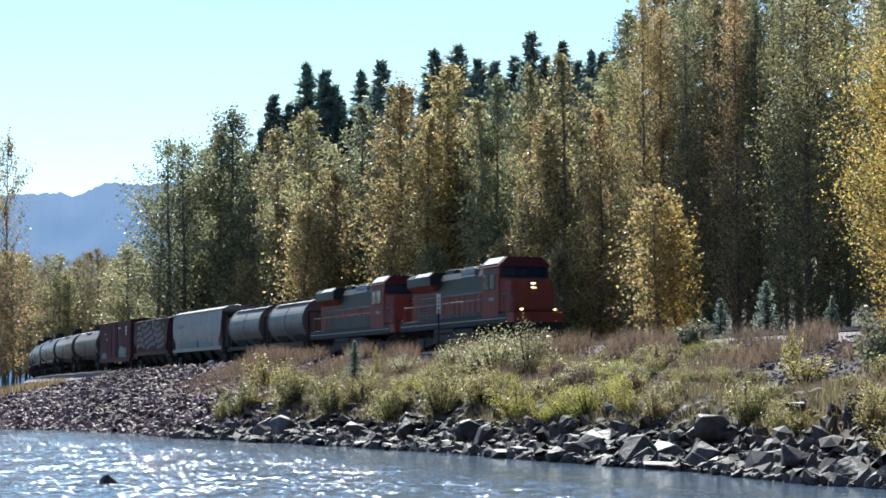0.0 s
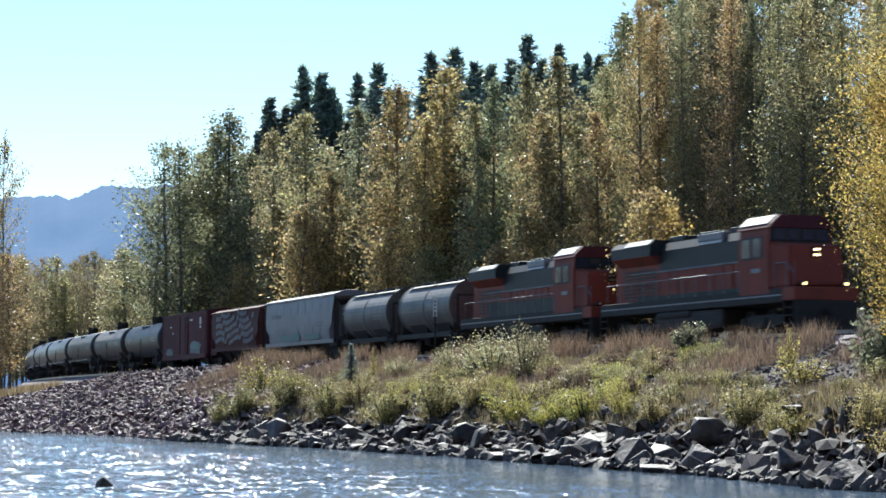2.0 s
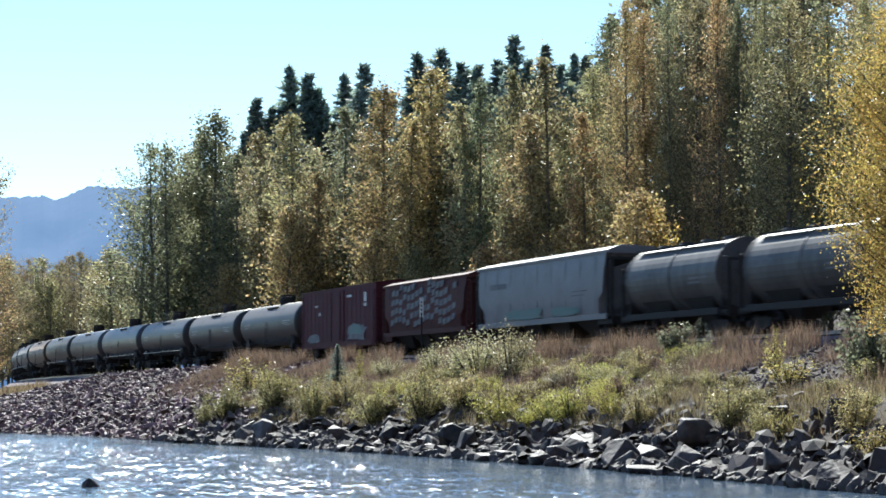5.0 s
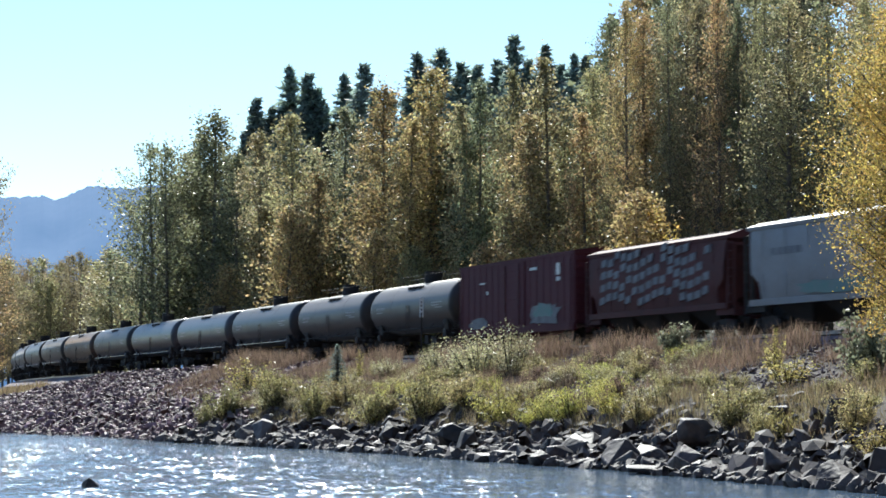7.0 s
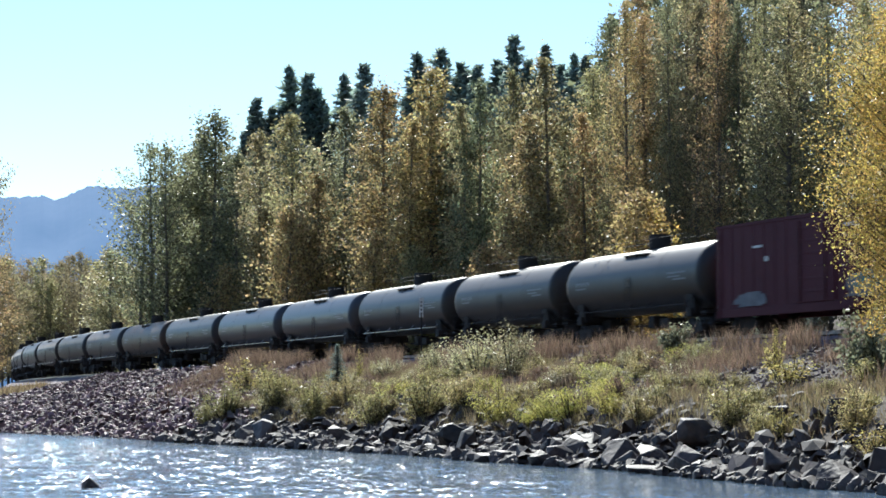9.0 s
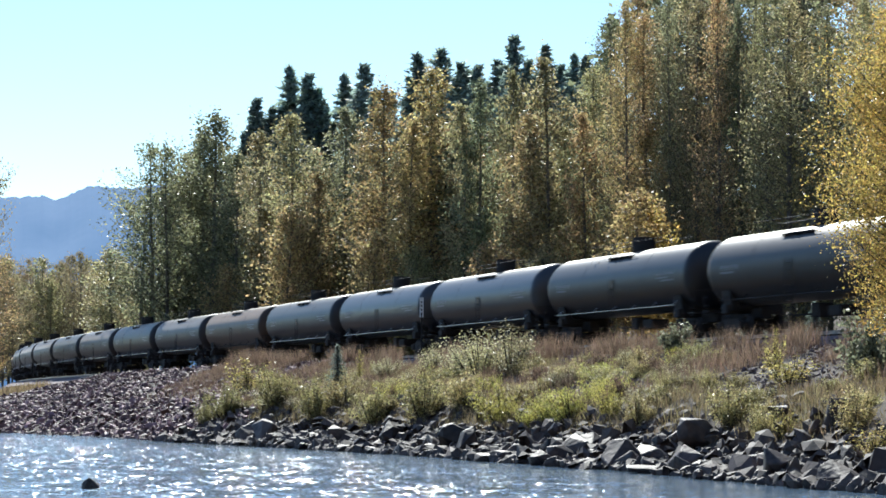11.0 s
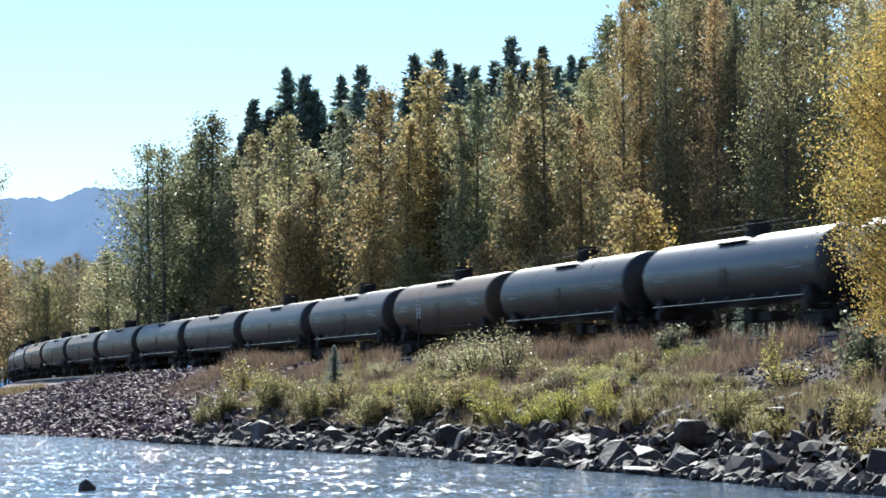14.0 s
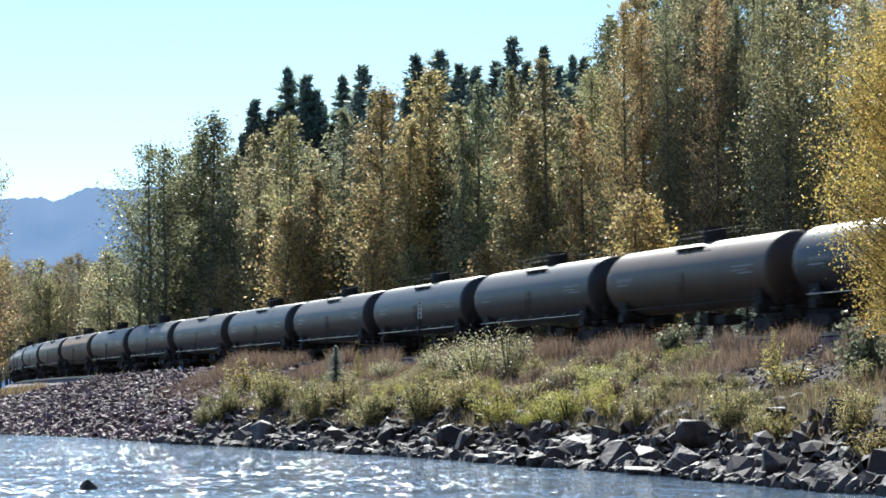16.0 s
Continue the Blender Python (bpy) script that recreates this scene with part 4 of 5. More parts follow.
def boulder_mesh(name, seed, mat):
    """An angular block: the hull of points strewn over a slab-like lump, its edges a little worn."""
    rnd = random.Random(seed)
    bm = bmesh.new()
    sx, sy, sz = rnd.uniform(0.55, 0.72), rnd.uniform(0.42, 0.55), rnd.uniform(0.30, 0.46)
    for _ in range(15):
        v = Vector((rnd.gauss(0, 1), rnd.gauss(0, 1), rnd.gauss(0, 1))).normalized()
        m = max(abs(v.x), abs(v.y), abs(v.z)) ** 0.55
        bm.verts.new((v.x / m * sx, v.y / m * sy, v.z / m * sz))
    r = bmesh.ops.convex_hull(bm, input=bm.verts)
    loose = [v for v in bm.verts if not v.link_faces]
    bmesh.ops.delete(bm, geom=loose, context="VERTS")
    bmesh.ops.dissolve_limit(bm, angle_limit=0.2, verts=bm.verts, edges=bm.edges)
    bmesh.ops.bevel(bm, geom=list(bm.edges), offset=0.022, segments=1, affect="EDGES")
    bmesh.ops.triangulate(bm, faces=bm.faces)
    me = bpy.data.meshes.new(name)
    bm.to_mesh(me)
    bm.free()
    me.materials.append(mat)
    return me


BOULDERS = [boulder_mesh("boulder", 40 + i, M_rock) for i in range(14)]


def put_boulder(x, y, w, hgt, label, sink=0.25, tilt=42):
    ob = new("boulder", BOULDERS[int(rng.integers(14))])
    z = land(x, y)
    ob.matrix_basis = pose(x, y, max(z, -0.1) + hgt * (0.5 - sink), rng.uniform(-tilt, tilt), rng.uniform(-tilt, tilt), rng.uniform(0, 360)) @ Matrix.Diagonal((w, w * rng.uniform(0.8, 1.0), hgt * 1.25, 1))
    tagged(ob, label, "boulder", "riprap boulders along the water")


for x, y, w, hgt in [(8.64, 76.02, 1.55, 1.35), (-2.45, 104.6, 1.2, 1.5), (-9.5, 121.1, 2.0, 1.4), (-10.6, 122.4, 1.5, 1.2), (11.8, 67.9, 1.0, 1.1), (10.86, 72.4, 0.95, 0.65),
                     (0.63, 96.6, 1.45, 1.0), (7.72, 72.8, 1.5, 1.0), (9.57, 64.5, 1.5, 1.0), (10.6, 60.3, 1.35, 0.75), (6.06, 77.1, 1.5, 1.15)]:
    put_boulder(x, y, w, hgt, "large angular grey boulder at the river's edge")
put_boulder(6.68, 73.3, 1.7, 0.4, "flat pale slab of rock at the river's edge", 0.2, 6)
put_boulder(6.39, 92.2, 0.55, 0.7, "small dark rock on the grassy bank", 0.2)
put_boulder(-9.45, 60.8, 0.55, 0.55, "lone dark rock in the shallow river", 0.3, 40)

# steps along the water's edge, from far to near
edge_len = np.concatenate([[0], np.cumsum(np.hypot(*np.diff(shore, axis=0).T))])


def at_shore(s, inland):
    x, y = np.interp(s, edge_len, shore[:, 0]), np.interp(s, edge_len, shore[:, 1])
    x2, y2 = np.interp(s + 0.5, edge_len, shore[:, 0]), np.interp(s + 0.5, edge_len, shore[:, 1])
    dx, dy = x2 - x, y2 - y
    n = np.hypot(dx, dy) + 1e-9
    return x - dy / n * inland, y + dx / n * inland


def shore_at_y(y):
    return float(np.interp(-y, -shore[:, 1], edge_len))


S_RIP0, S_RIP1 = shore_at_y(128.0), shore_at_y(54.0)
for i in range(285):
    s = rng.uniform(S_RIP0, S_RIP1)
    inn = abs(rng.normal(0.6, 1.5))
    if inn > 3.3:
        continue
    x, y = at_shore(s, inn - 0.5)
    w = float(np.clip(rng.lognormal(-0.62, 0.44), 0.28, 1.3))
    if y > 119:
        w = min(w, 0.6)
    put_boulder(float(x), float(y), w, w * rng.uniform(0.5, 0.95), "angular grey boulder of the riprap at the water's edge", 0.3)


def scatter_stones(name, pts, sizes, mat, label, category, flat=0.65):
    """Many small angular stones as one mesh."""
    ico = [Vector(v) for v in ((0, 0, 1), (0.89, 0, 0.45), (0.28, 0.85, 0.45), (-0.72, 0.53, 0.45), (-0.72, -0.53, 0.45), (0.28, -0.85, 0.45), (0.72, 0.53, -0.45), (-0.28, 0.85, -0.45), (-0.89, 0, -0.45), (-0.28, -0.85, -0.45), (0.72, -0.53, -0.45), (0, 0, -1))]
    tri = [(0, 1, 2), (0, 2, 3), (0, 3, 4), (0, 4, 5), (0, 5, 1), (1, 6, 2), (2, 7, 3), (3, 8, 4), (4, 9, 5), (5, 10, 1), (2, 6, 7), (3, 7, 8), (4, 8, 9), (5, 9, 10), (1, 10, 6)]
    base = np.array([tuple(v) for v in ico])
    n = len(pts)
    A = rng.normal(size=(n, 3, 3))
    Q, _ = np.linalg.qr(A)
    sc = np.stack([rng.uniform(0.8, 1.4, n), rng.uniform(0.6, 1.0, n), rng.uniform(0.3, 0.8, n)], 1) * np.asarray(sizes)[:, None]
    jit = base[None] * rng.uniform(0.7, 1.2, (n, 12, 1))
    V = np.einsum("nij,nkj->nki", Q, jit * sc[:, None, :])
    V[:, :, 2] *= flat + 0.3
    V += np.asarray(pts)[:, None, :]
    F = (np.array(tri)[None] + (np.arange(n) * 12)[:, None, None]).reshape(-1, 3)
    ob = quick(name, V.reshape(-1, 3).tolist(), F.tolist(), mat)
    return tagged(ob, label, category, kind="stuff")


def ground_points(X, Y, lift=0.0):
    return np.stack([X, Y, ground_height(X, Y) + lift], 1)


n = 5200
s = rng.uniform(S_RIP0 - 4, S_RIP1 + 6, n)
inn = np.abs(rng.normal(0, 2.0, n)) - 0.4
X, Y = at_shore(s, inn)
scatter_stones("riprap_stones", ground_points(X, Y, 0.05), np.minimum(rng.lognormal(-1.5, 0.45, n), 0.6), M_rubble, "broken grey stones between the boulders of the bank", "stones")
# the bare talus slope of red-brown broken rock
n = 19000
s = rng.uniform(shore_at_y(225.0), shore_at_y(124.0), n)
f = rng.uniform(-0.03, 1.0, n) ** 1.0
X0, Y0 = at_shore(s, 0)
gap = -gap_to(track_rough, X0, Y0)
X, Y = at_shore(s, f * np.maximum(gap - 2.6, 3.0))
keep = Y > 126 + rng.normal(0, 3.5, n) + 16 * np.clip(f, 0, 1)
size = np.minimum(rng.lognormal(-1.95, 0.5, n), 0.42) * (1.15 - 0.45 * np.clip(f, 0, 1))
scatter_stones("talus_stones", ground_points(X, Y, 0.03)[keep], size[keep], M_talus, "slope of broken red-brown rock below the track", "stones")
# loose ballast that has run down the shoulder
n = 8000
s = rng.uniform(-34, 16, n)
off = rng.uniform(1.5, 9.5, n)
P = np.array([on_track(a, b)[:2] for a, b in zip(s, off)])
scatter_stones("ballast_stones", ground_points(P[:, 0], P[:, 1], 0.02 + 0.25 * (off < 2.4)), rng.lognormal(-2.7, 0.4, n), M_ballast, "loose grey ballast stones beside the track", "stones")

# ---- plants ----


def blades_mesh(name, C, U, W, mat):
    """Rhombus leaves: centres C, long half-axes U, short half-axes W."""
    n = len(C)
    V = np.stack([C + U, C + W, C - U, C - W], 1).reshape(-1, 3)
    me = bpy.data.meshes.new(name)
    me.vertices.add(4 * n)
    me.vertices.foreach_set("co", V.ravel().astype(np.float32))
    me.loops.add(4 * n)
    me.loops.foreach_set("vertex_index", np.arange(4 * n, dtype=np.int32))
    me.polygons.add(n)
    me.polygons.foreach_set("loop_start", np.arange(0, 4 * n, 4, dtype=np.int32))
    me.update(calc_edges=True)
    me.materials.append(mat)
    return me


def leaves(name, C, size, mat, g, slim=0.62):
    n = len(C)
    U = g.normal(size=(n, 3))
    U /= np.linalg.norm(U, axis=1)[:, None]
    W = np.cross(U, g.normal(size=(n, 3)))
    W /= np.linalg.norm(W, axis=1)[:, None] + 1e-9
    s = (size * g.uniform(0.6, 1.35, n))[:, None]
    return blades_mesh(name, C, U * s, W * s * slim, mat)


def limbs_mesh(name, segs, mat):
    """Tapered three- to six-sided limbs from (a, b, ra, rb) rows."""
    verts, faces = [], []
    for a, b, ra, rb, k in segs:
        a, b = Vector(a), Vector(b)
        q = (b - a).to_track_quat("Z", "Y")
        o = len(verts)
        for p, r in ((a, ra), (b, rb)):
            for i in range(k):
                t = 2 * math.pi * i / k
                verts.append(tuple(p + q @ Vector((r * math.cos(t), r * math.sin(t), 0))))
        for i in range(k):
            faces.append((o + i, o + (i + 1) % k, o + k + (i + 1) % k, o + k + i))
    me = bpy.data.meshes.new(name)
    me.from_pydata(verts, [], faces)
    me.materials.append(mat)
    return me


def poplar_forms(seed, H, R, start, n_branch, per, size, shape=1.0, droop=0.0, cone=0.0):
    """Leaf places and limbs of a tall narrow broadleaf tree."""
    g = np.random.default_rng(seed)
    wob = g.normal(0, 0.12, (12, 2)).cumsum(0) * 0.5
    axis = lambda z: np.array([np.interp(z / H * 11, range(12), wob[:, 0]), np.interp(z / H * 11, range(12), wob[:, 1]), z])
    segs = []
    zs = np.linspace(0, H * 0.96, 10)
    for a, b in zip(zs, zs[1:]):
        segs.append((axis(a), axis(b), 0.0075 * H * (1 - a / H) ** 0.8 + 0.02, 0.0075 * H * (1 - b / H) ** 0.8 + 0.02, 7))
    C = []
    lobes = g.uniform(0.55, 1.25, 9)
    for i in range(n_branch):
        u = (i + g.uniform(0, 1)) / n_branch
        z = H * (start + (0.97 - start) * u)
        az = g.uniform(0, 2 * math.pi)
        env = min(1.0, (u + 0.16) / 0.38) * (1 - u ** 3.0) ** 0.8 + 0.10
        env *= 1 - cone * u
        env *= np.interp((az / (2 * math.pi) + u * 1.7) % 1 * 8, range(9), lobes)
        reach = R * env * g.uniform(0.65, 1.1) * shape
        up = reach * g.uniform(0.5, 1.15) - droop * reach
        a = axis(z)
        b = a + np.array([math.cos(az) * reach, math.sin(az) * reach, up])
        segs.append((a, b, 0.0022 * H * (1 - u * 0.7), 0.012, 3))
        k = max(8, int(per * (0.5 + env)))
        t = g.uniform(0.06, 1.06, k) ** 0.8
        p = a + (b - a) * t[:, None]
        C.append(p + g.normal(size=(k, 3)) * (0.16 + 0.17 * reach / max(R, 0.1)) * np.array([1, 1, 1.25]))
    k = per
    C.append(axis(H * 0.96) + g.normal(size=(k, 3)) * np.array([0.2, 0.2, 0.6]))
    return np.vstack(C), segs, g


def make_tree(name, seed, mats, H=22.0, R=2.5, start=0.1, n_branch=95, per=60, size=0.12, bark=None, shape=1.0, droop=0.0, cone=0.0):
    """Trunk and crown meshes, one crown for each leaf material."""
    C, segs, g = poplar_forms(seed, H, R, start, n_branch, per, size, shape, droop, cone)
    trunk = limbs_mesh("trunk", segs, bark or M_bark)
    return trunk, [leaves("crown", C, size, m, g) for m in mats], H, name


def plant(form, k, x, y, height, width, label, category="tree", group="", lift=0.0):
    trunk, crowns, H, name = form
    ob = tagged(new(name), label, category, group)
    t = new("trunk", trunk)
    c = new("crown", crowns[k % len(crowns)])
    t.parent = c.parent = ob
    z = land(x, y) - 0.1 + lift
    ob.matrix_basis = pose(x, y, z, 0, 0, float(rng.uniform(0, 360))) @ Matrix.Diagonal((width, width, height / H, 1))
    return ob


LEAFS = (M_leaf_gold, M_leaf_green, M_leaf_dark)
POPLARS = [make_tree("cottonwood_tree", 100 + i, LEAFS, R=2.3 + 0.25 * i, per=74 + 4 * i, size=0.112) for i in range(4)]
BACKS = [make_tree("cottonwood_tree", 120 + i, LEAFS, R=2.6, n_branch=70, per=46, size=0.165) for i in range(3)]
FAR = [make_tree("cottonwood_tree", 130 + i, LEAFS, R=2.7, n_branch=46, per=30, size=0.27) for i in range(3)]
SKY_SCREEN = [make_tree("cottonwood_tree", 136 + i, LEAFS, R=2.7, n_branch=26, per=16, size=0.55) for i in range(2)]
NEAR = [make_tree("cottonwood_tree", 170 + i, LEAFS, R=2.5 + 0.3 * i, n_branch=125, per=100, size=0.066) for i in range(3)]
VALLEY = [make_tree("cottonwood_tree", 150 + i, (M_leaf_valley, M_leaf_green), R=4.6, n_branch=70, per=48, size=0.16) for i in range(3)]
SPARSE = make_tree("cottonwood_tree", 140, (M_leaf_dark, M_leaf_gold), R=3.6, n_branch=80, per=44, size=0.13, start=0.15)
LABELS = ("tall cottonwood with yellowing golden-brown leaves behind the track", "tall cottonwood with yellow-green leaves behind the track", "tall cottonwood with dark green leaves behind the track")

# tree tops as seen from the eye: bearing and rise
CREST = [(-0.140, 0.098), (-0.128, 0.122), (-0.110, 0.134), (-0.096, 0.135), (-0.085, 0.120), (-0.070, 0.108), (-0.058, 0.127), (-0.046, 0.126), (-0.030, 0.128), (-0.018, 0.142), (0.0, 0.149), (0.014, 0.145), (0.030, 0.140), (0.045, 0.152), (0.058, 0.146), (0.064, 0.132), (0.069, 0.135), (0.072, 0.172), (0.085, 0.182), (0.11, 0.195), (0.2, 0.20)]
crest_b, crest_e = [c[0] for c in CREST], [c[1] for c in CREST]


def back_tone(b):
    """Leaf tone of the inner rows: mostly dark green, which paints the gaps' shade, with some green and gold."""
    return int(rng.choice([2, 2, 1, 2, 0] if b > -0.088 else [2, 2, 1]))


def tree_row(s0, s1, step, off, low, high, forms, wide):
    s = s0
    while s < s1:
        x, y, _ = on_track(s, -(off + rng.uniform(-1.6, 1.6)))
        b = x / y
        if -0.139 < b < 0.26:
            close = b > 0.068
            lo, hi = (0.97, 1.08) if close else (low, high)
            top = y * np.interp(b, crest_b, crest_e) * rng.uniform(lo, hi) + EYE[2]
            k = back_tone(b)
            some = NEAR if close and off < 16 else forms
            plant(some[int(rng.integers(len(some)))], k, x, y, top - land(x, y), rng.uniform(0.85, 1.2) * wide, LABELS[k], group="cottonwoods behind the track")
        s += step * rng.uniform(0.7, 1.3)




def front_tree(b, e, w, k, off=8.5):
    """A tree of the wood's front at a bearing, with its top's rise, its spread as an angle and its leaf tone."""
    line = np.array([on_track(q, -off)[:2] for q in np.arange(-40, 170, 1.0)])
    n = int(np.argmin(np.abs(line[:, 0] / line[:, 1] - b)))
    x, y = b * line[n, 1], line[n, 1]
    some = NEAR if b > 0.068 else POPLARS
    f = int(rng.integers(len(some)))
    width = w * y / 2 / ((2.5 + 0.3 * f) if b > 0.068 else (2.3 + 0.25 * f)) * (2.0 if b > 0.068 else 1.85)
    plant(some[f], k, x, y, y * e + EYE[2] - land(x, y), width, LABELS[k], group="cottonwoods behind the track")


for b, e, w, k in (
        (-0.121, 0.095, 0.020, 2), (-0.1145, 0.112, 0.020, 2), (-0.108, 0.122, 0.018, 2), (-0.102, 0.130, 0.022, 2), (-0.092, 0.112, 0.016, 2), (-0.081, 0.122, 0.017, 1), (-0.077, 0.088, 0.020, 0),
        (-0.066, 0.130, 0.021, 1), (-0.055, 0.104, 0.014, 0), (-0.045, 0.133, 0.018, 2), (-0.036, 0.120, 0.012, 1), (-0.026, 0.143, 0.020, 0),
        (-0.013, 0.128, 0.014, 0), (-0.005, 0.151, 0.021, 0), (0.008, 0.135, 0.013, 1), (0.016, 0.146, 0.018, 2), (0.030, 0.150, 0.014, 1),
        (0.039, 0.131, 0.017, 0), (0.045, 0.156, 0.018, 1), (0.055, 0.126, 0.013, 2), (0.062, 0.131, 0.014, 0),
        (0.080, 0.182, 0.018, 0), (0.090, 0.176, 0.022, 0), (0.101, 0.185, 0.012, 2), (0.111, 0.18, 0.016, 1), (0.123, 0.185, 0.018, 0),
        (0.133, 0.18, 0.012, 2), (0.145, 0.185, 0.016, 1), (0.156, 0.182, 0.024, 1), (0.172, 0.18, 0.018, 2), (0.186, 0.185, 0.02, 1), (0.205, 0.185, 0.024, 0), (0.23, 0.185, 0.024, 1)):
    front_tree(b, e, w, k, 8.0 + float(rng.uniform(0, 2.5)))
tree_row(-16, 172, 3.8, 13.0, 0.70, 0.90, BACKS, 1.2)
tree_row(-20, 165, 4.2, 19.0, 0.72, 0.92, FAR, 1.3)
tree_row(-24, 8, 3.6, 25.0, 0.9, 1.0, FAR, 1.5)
# young aspens in front of the wood
YOUNG = make_tree("aspen_tree", 160, (M_leaf_gold, M_leaf_yellow, M_leaf_green), H=9.0, R=2.0, start=0.12, n_branch=70, per=66, size=0.09)
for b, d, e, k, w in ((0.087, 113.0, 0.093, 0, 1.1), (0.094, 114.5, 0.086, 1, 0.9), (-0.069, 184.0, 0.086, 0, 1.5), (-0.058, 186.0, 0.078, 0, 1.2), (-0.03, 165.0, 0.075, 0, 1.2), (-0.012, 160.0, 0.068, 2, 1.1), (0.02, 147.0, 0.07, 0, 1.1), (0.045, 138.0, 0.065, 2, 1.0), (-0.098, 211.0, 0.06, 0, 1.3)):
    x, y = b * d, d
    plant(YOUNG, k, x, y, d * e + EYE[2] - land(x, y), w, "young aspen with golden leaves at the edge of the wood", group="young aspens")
# the sparse tree that closes the wood at its far end, and a lone one beyond
for b, d, e, k, w in ((-0.1305, 226.0, 0.116, 0, 1.35), (-0.124, 222.0, 0.116, 0, 1.2), (-0.133, 230.0, 0.092, 0, 1.3)):
    plant(SPARSE, k, b * d, d, d * e + EYE[2] - land(b * d, d), w, "sparse dark green cottonwood with open crown at the wood's end", group="cottonwoods behind the track")
for b, d, e, k, w in ((-0.1475, 320.0, 0.069, 1, 1.9), (-0.1425, 325.0, 0.063, 1, 1.6)):
    plant(POPLARS[1], k, b * d, d, d * e + EYE[2] - land(b * d, d), w, "lone green and gold cottonwood in the valley", group="valley cottonwoods")
for i in range(64):
    b = -0.235 + 0.105 * (i + rng.uniform(0, 1)) / 64
    d = rng.uniform(348, 400) + 15 * (i % 3)
    e = 0.062 * rng.uniform(0.82, 1.08)
    plant(VALLEY[i % 3], 0 if rng.random() < 0.8 else 1, b * d, d, d * e + EYE[2] - land(b * d, d), rng.uniform(0.85, 1.25), "golden autumn cottonwood across the valley floor", group="valley cottonwoods")
for b, d, e, w in ((-0.199, 262.0, 0.066, 1.0), (-0.2045, 258.0, 0.062, 1.1), (-0.202, 270.0, 0.118, 0.8)):
    plant(SPARSE, 1, b * d, d, d * e + EYE[2] - land(b * d, d), w, "thin-leaved brownish cottonwood by the bend", group="valley cottonwoods")
plant(YOUNG, 2, -0.1355 * 262, 262, 12.0, 1.2, "bright green young aspen by the track", group="young aspens")
plant(YOUNG, 2, -0.1315 * 250, 250, 10.0, 1.2, "bright green young aspen by the track", group="young aspens")


# conifers on the slope behind
def conifer_mesh(seed, H=22.0, R=2.6, n=64, per=64, mat=None):
    g = np.random.default_rng(seed)
    segs = [((0, 0, 0), (0, 0, H * 0.5), 0.22, 0.13, 6), ((0, 0, H * 0.5), (0, 0, H), 0.13, 0.02, 6)]
    C, U, W = [], [], []
    for i in range(n * 7):
        u = (i + g.uniform(0, 1)) / (n * 7)
        z = H * (0.1 + 0.9 * u)
        az = g.uniform(0, 2 * math.pi)
        reach = R * ((1 - u) ** 0.72 + 0.03) * g.uniform(0.6, 1.1)
        a = np.array([0, 0, z])
        b = np.array([math.cos(az) * reach, math.sin(az) * reach, z - reach * g.uniform(0.05, 0.35) + 0.2 * u])
        segs.append((a, b, 0.03, 0.01, 3))
        k = max(7, int(per * (0.25 + reach / R) / 4))
        t = g.uniform(0.1, 1.0, k)
        p = a + (b - a) * t[:, None] + g.normal(size=(k, 3)) * 0.09
        d = np.tile((b - a) / (np.linalg.norm(b - a) + 1e-6), (k, 1)) + g.normal(size=(k, 3)) * 0.55
        d /= np.linalg.norm(d, axis=1)[:, None]
        w = np.cross(d, g.normal(size=(k, 3)))
        w /= np.linalg.norm(w, axis=1)[:, None]
        L = g.uniform(0.18, 0.36, (k, 1)) * H / 18
        C.append(p), U.append(d * L), W.append(w * 0.09 * H / 18)
    return limbs_mesh("trunk", segs, M_bark_dark), [blades_mesh("crown", np.vstack(C), np.vstack(U), np.vstack(W), mat or M_needle)], H, "fir_tree"


FIRS = [conifer_mesh(200 + i, R=3.2 + 0.7 * i) for i in range(3)]
SLOPE = np.array([(s, *on_track(s, -46.0)[:2]) for s in np.arange(-20, 240, 1.0)])


def on_slope(b, extra=0.0):
    k = int(np.argmin(np.abs(SLOPE[:, 1] / SLOPE[:, 2] - b)))
    x, y, a = on_track(SLOPE[k, 0], -46.0 - extra)
    return b * y, y


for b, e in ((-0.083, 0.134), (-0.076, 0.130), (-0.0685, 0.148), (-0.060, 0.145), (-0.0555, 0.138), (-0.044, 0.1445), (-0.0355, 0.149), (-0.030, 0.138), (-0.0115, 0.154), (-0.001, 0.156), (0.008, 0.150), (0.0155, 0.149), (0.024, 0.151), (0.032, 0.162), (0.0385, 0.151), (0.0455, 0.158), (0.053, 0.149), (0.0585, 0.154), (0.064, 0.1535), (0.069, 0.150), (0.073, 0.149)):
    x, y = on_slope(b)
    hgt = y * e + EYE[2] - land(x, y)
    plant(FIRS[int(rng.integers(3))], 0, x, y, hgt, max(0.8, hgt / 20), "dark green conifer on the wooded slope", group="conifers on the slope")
for i in range(84):
    b = -0.09 + 0.17 * (i + rng.uniform(0, 1)) / 84
    x, y = on_slope(b, rng.uniform(-8, 10))
    e = np.interp(b, [-0.09, -0.075, -0.06, -0.03, 0.0, 0.035, 0.08], [0.122, 0.131, 0.138, 0.14, 0.146, 0.149, 0.149]) * rng.uniform(0.86, 1.0)
    plant(FIRS[i % 3], 0, x, y, y * e + EYE[2] - land(x, y), 1.6, "dark green conifer on the wooded slope", group="conifers on the slope")
SMALL_FIR = conifer_mesh(210, H=6.0, R=1.7, n=44, per=70)
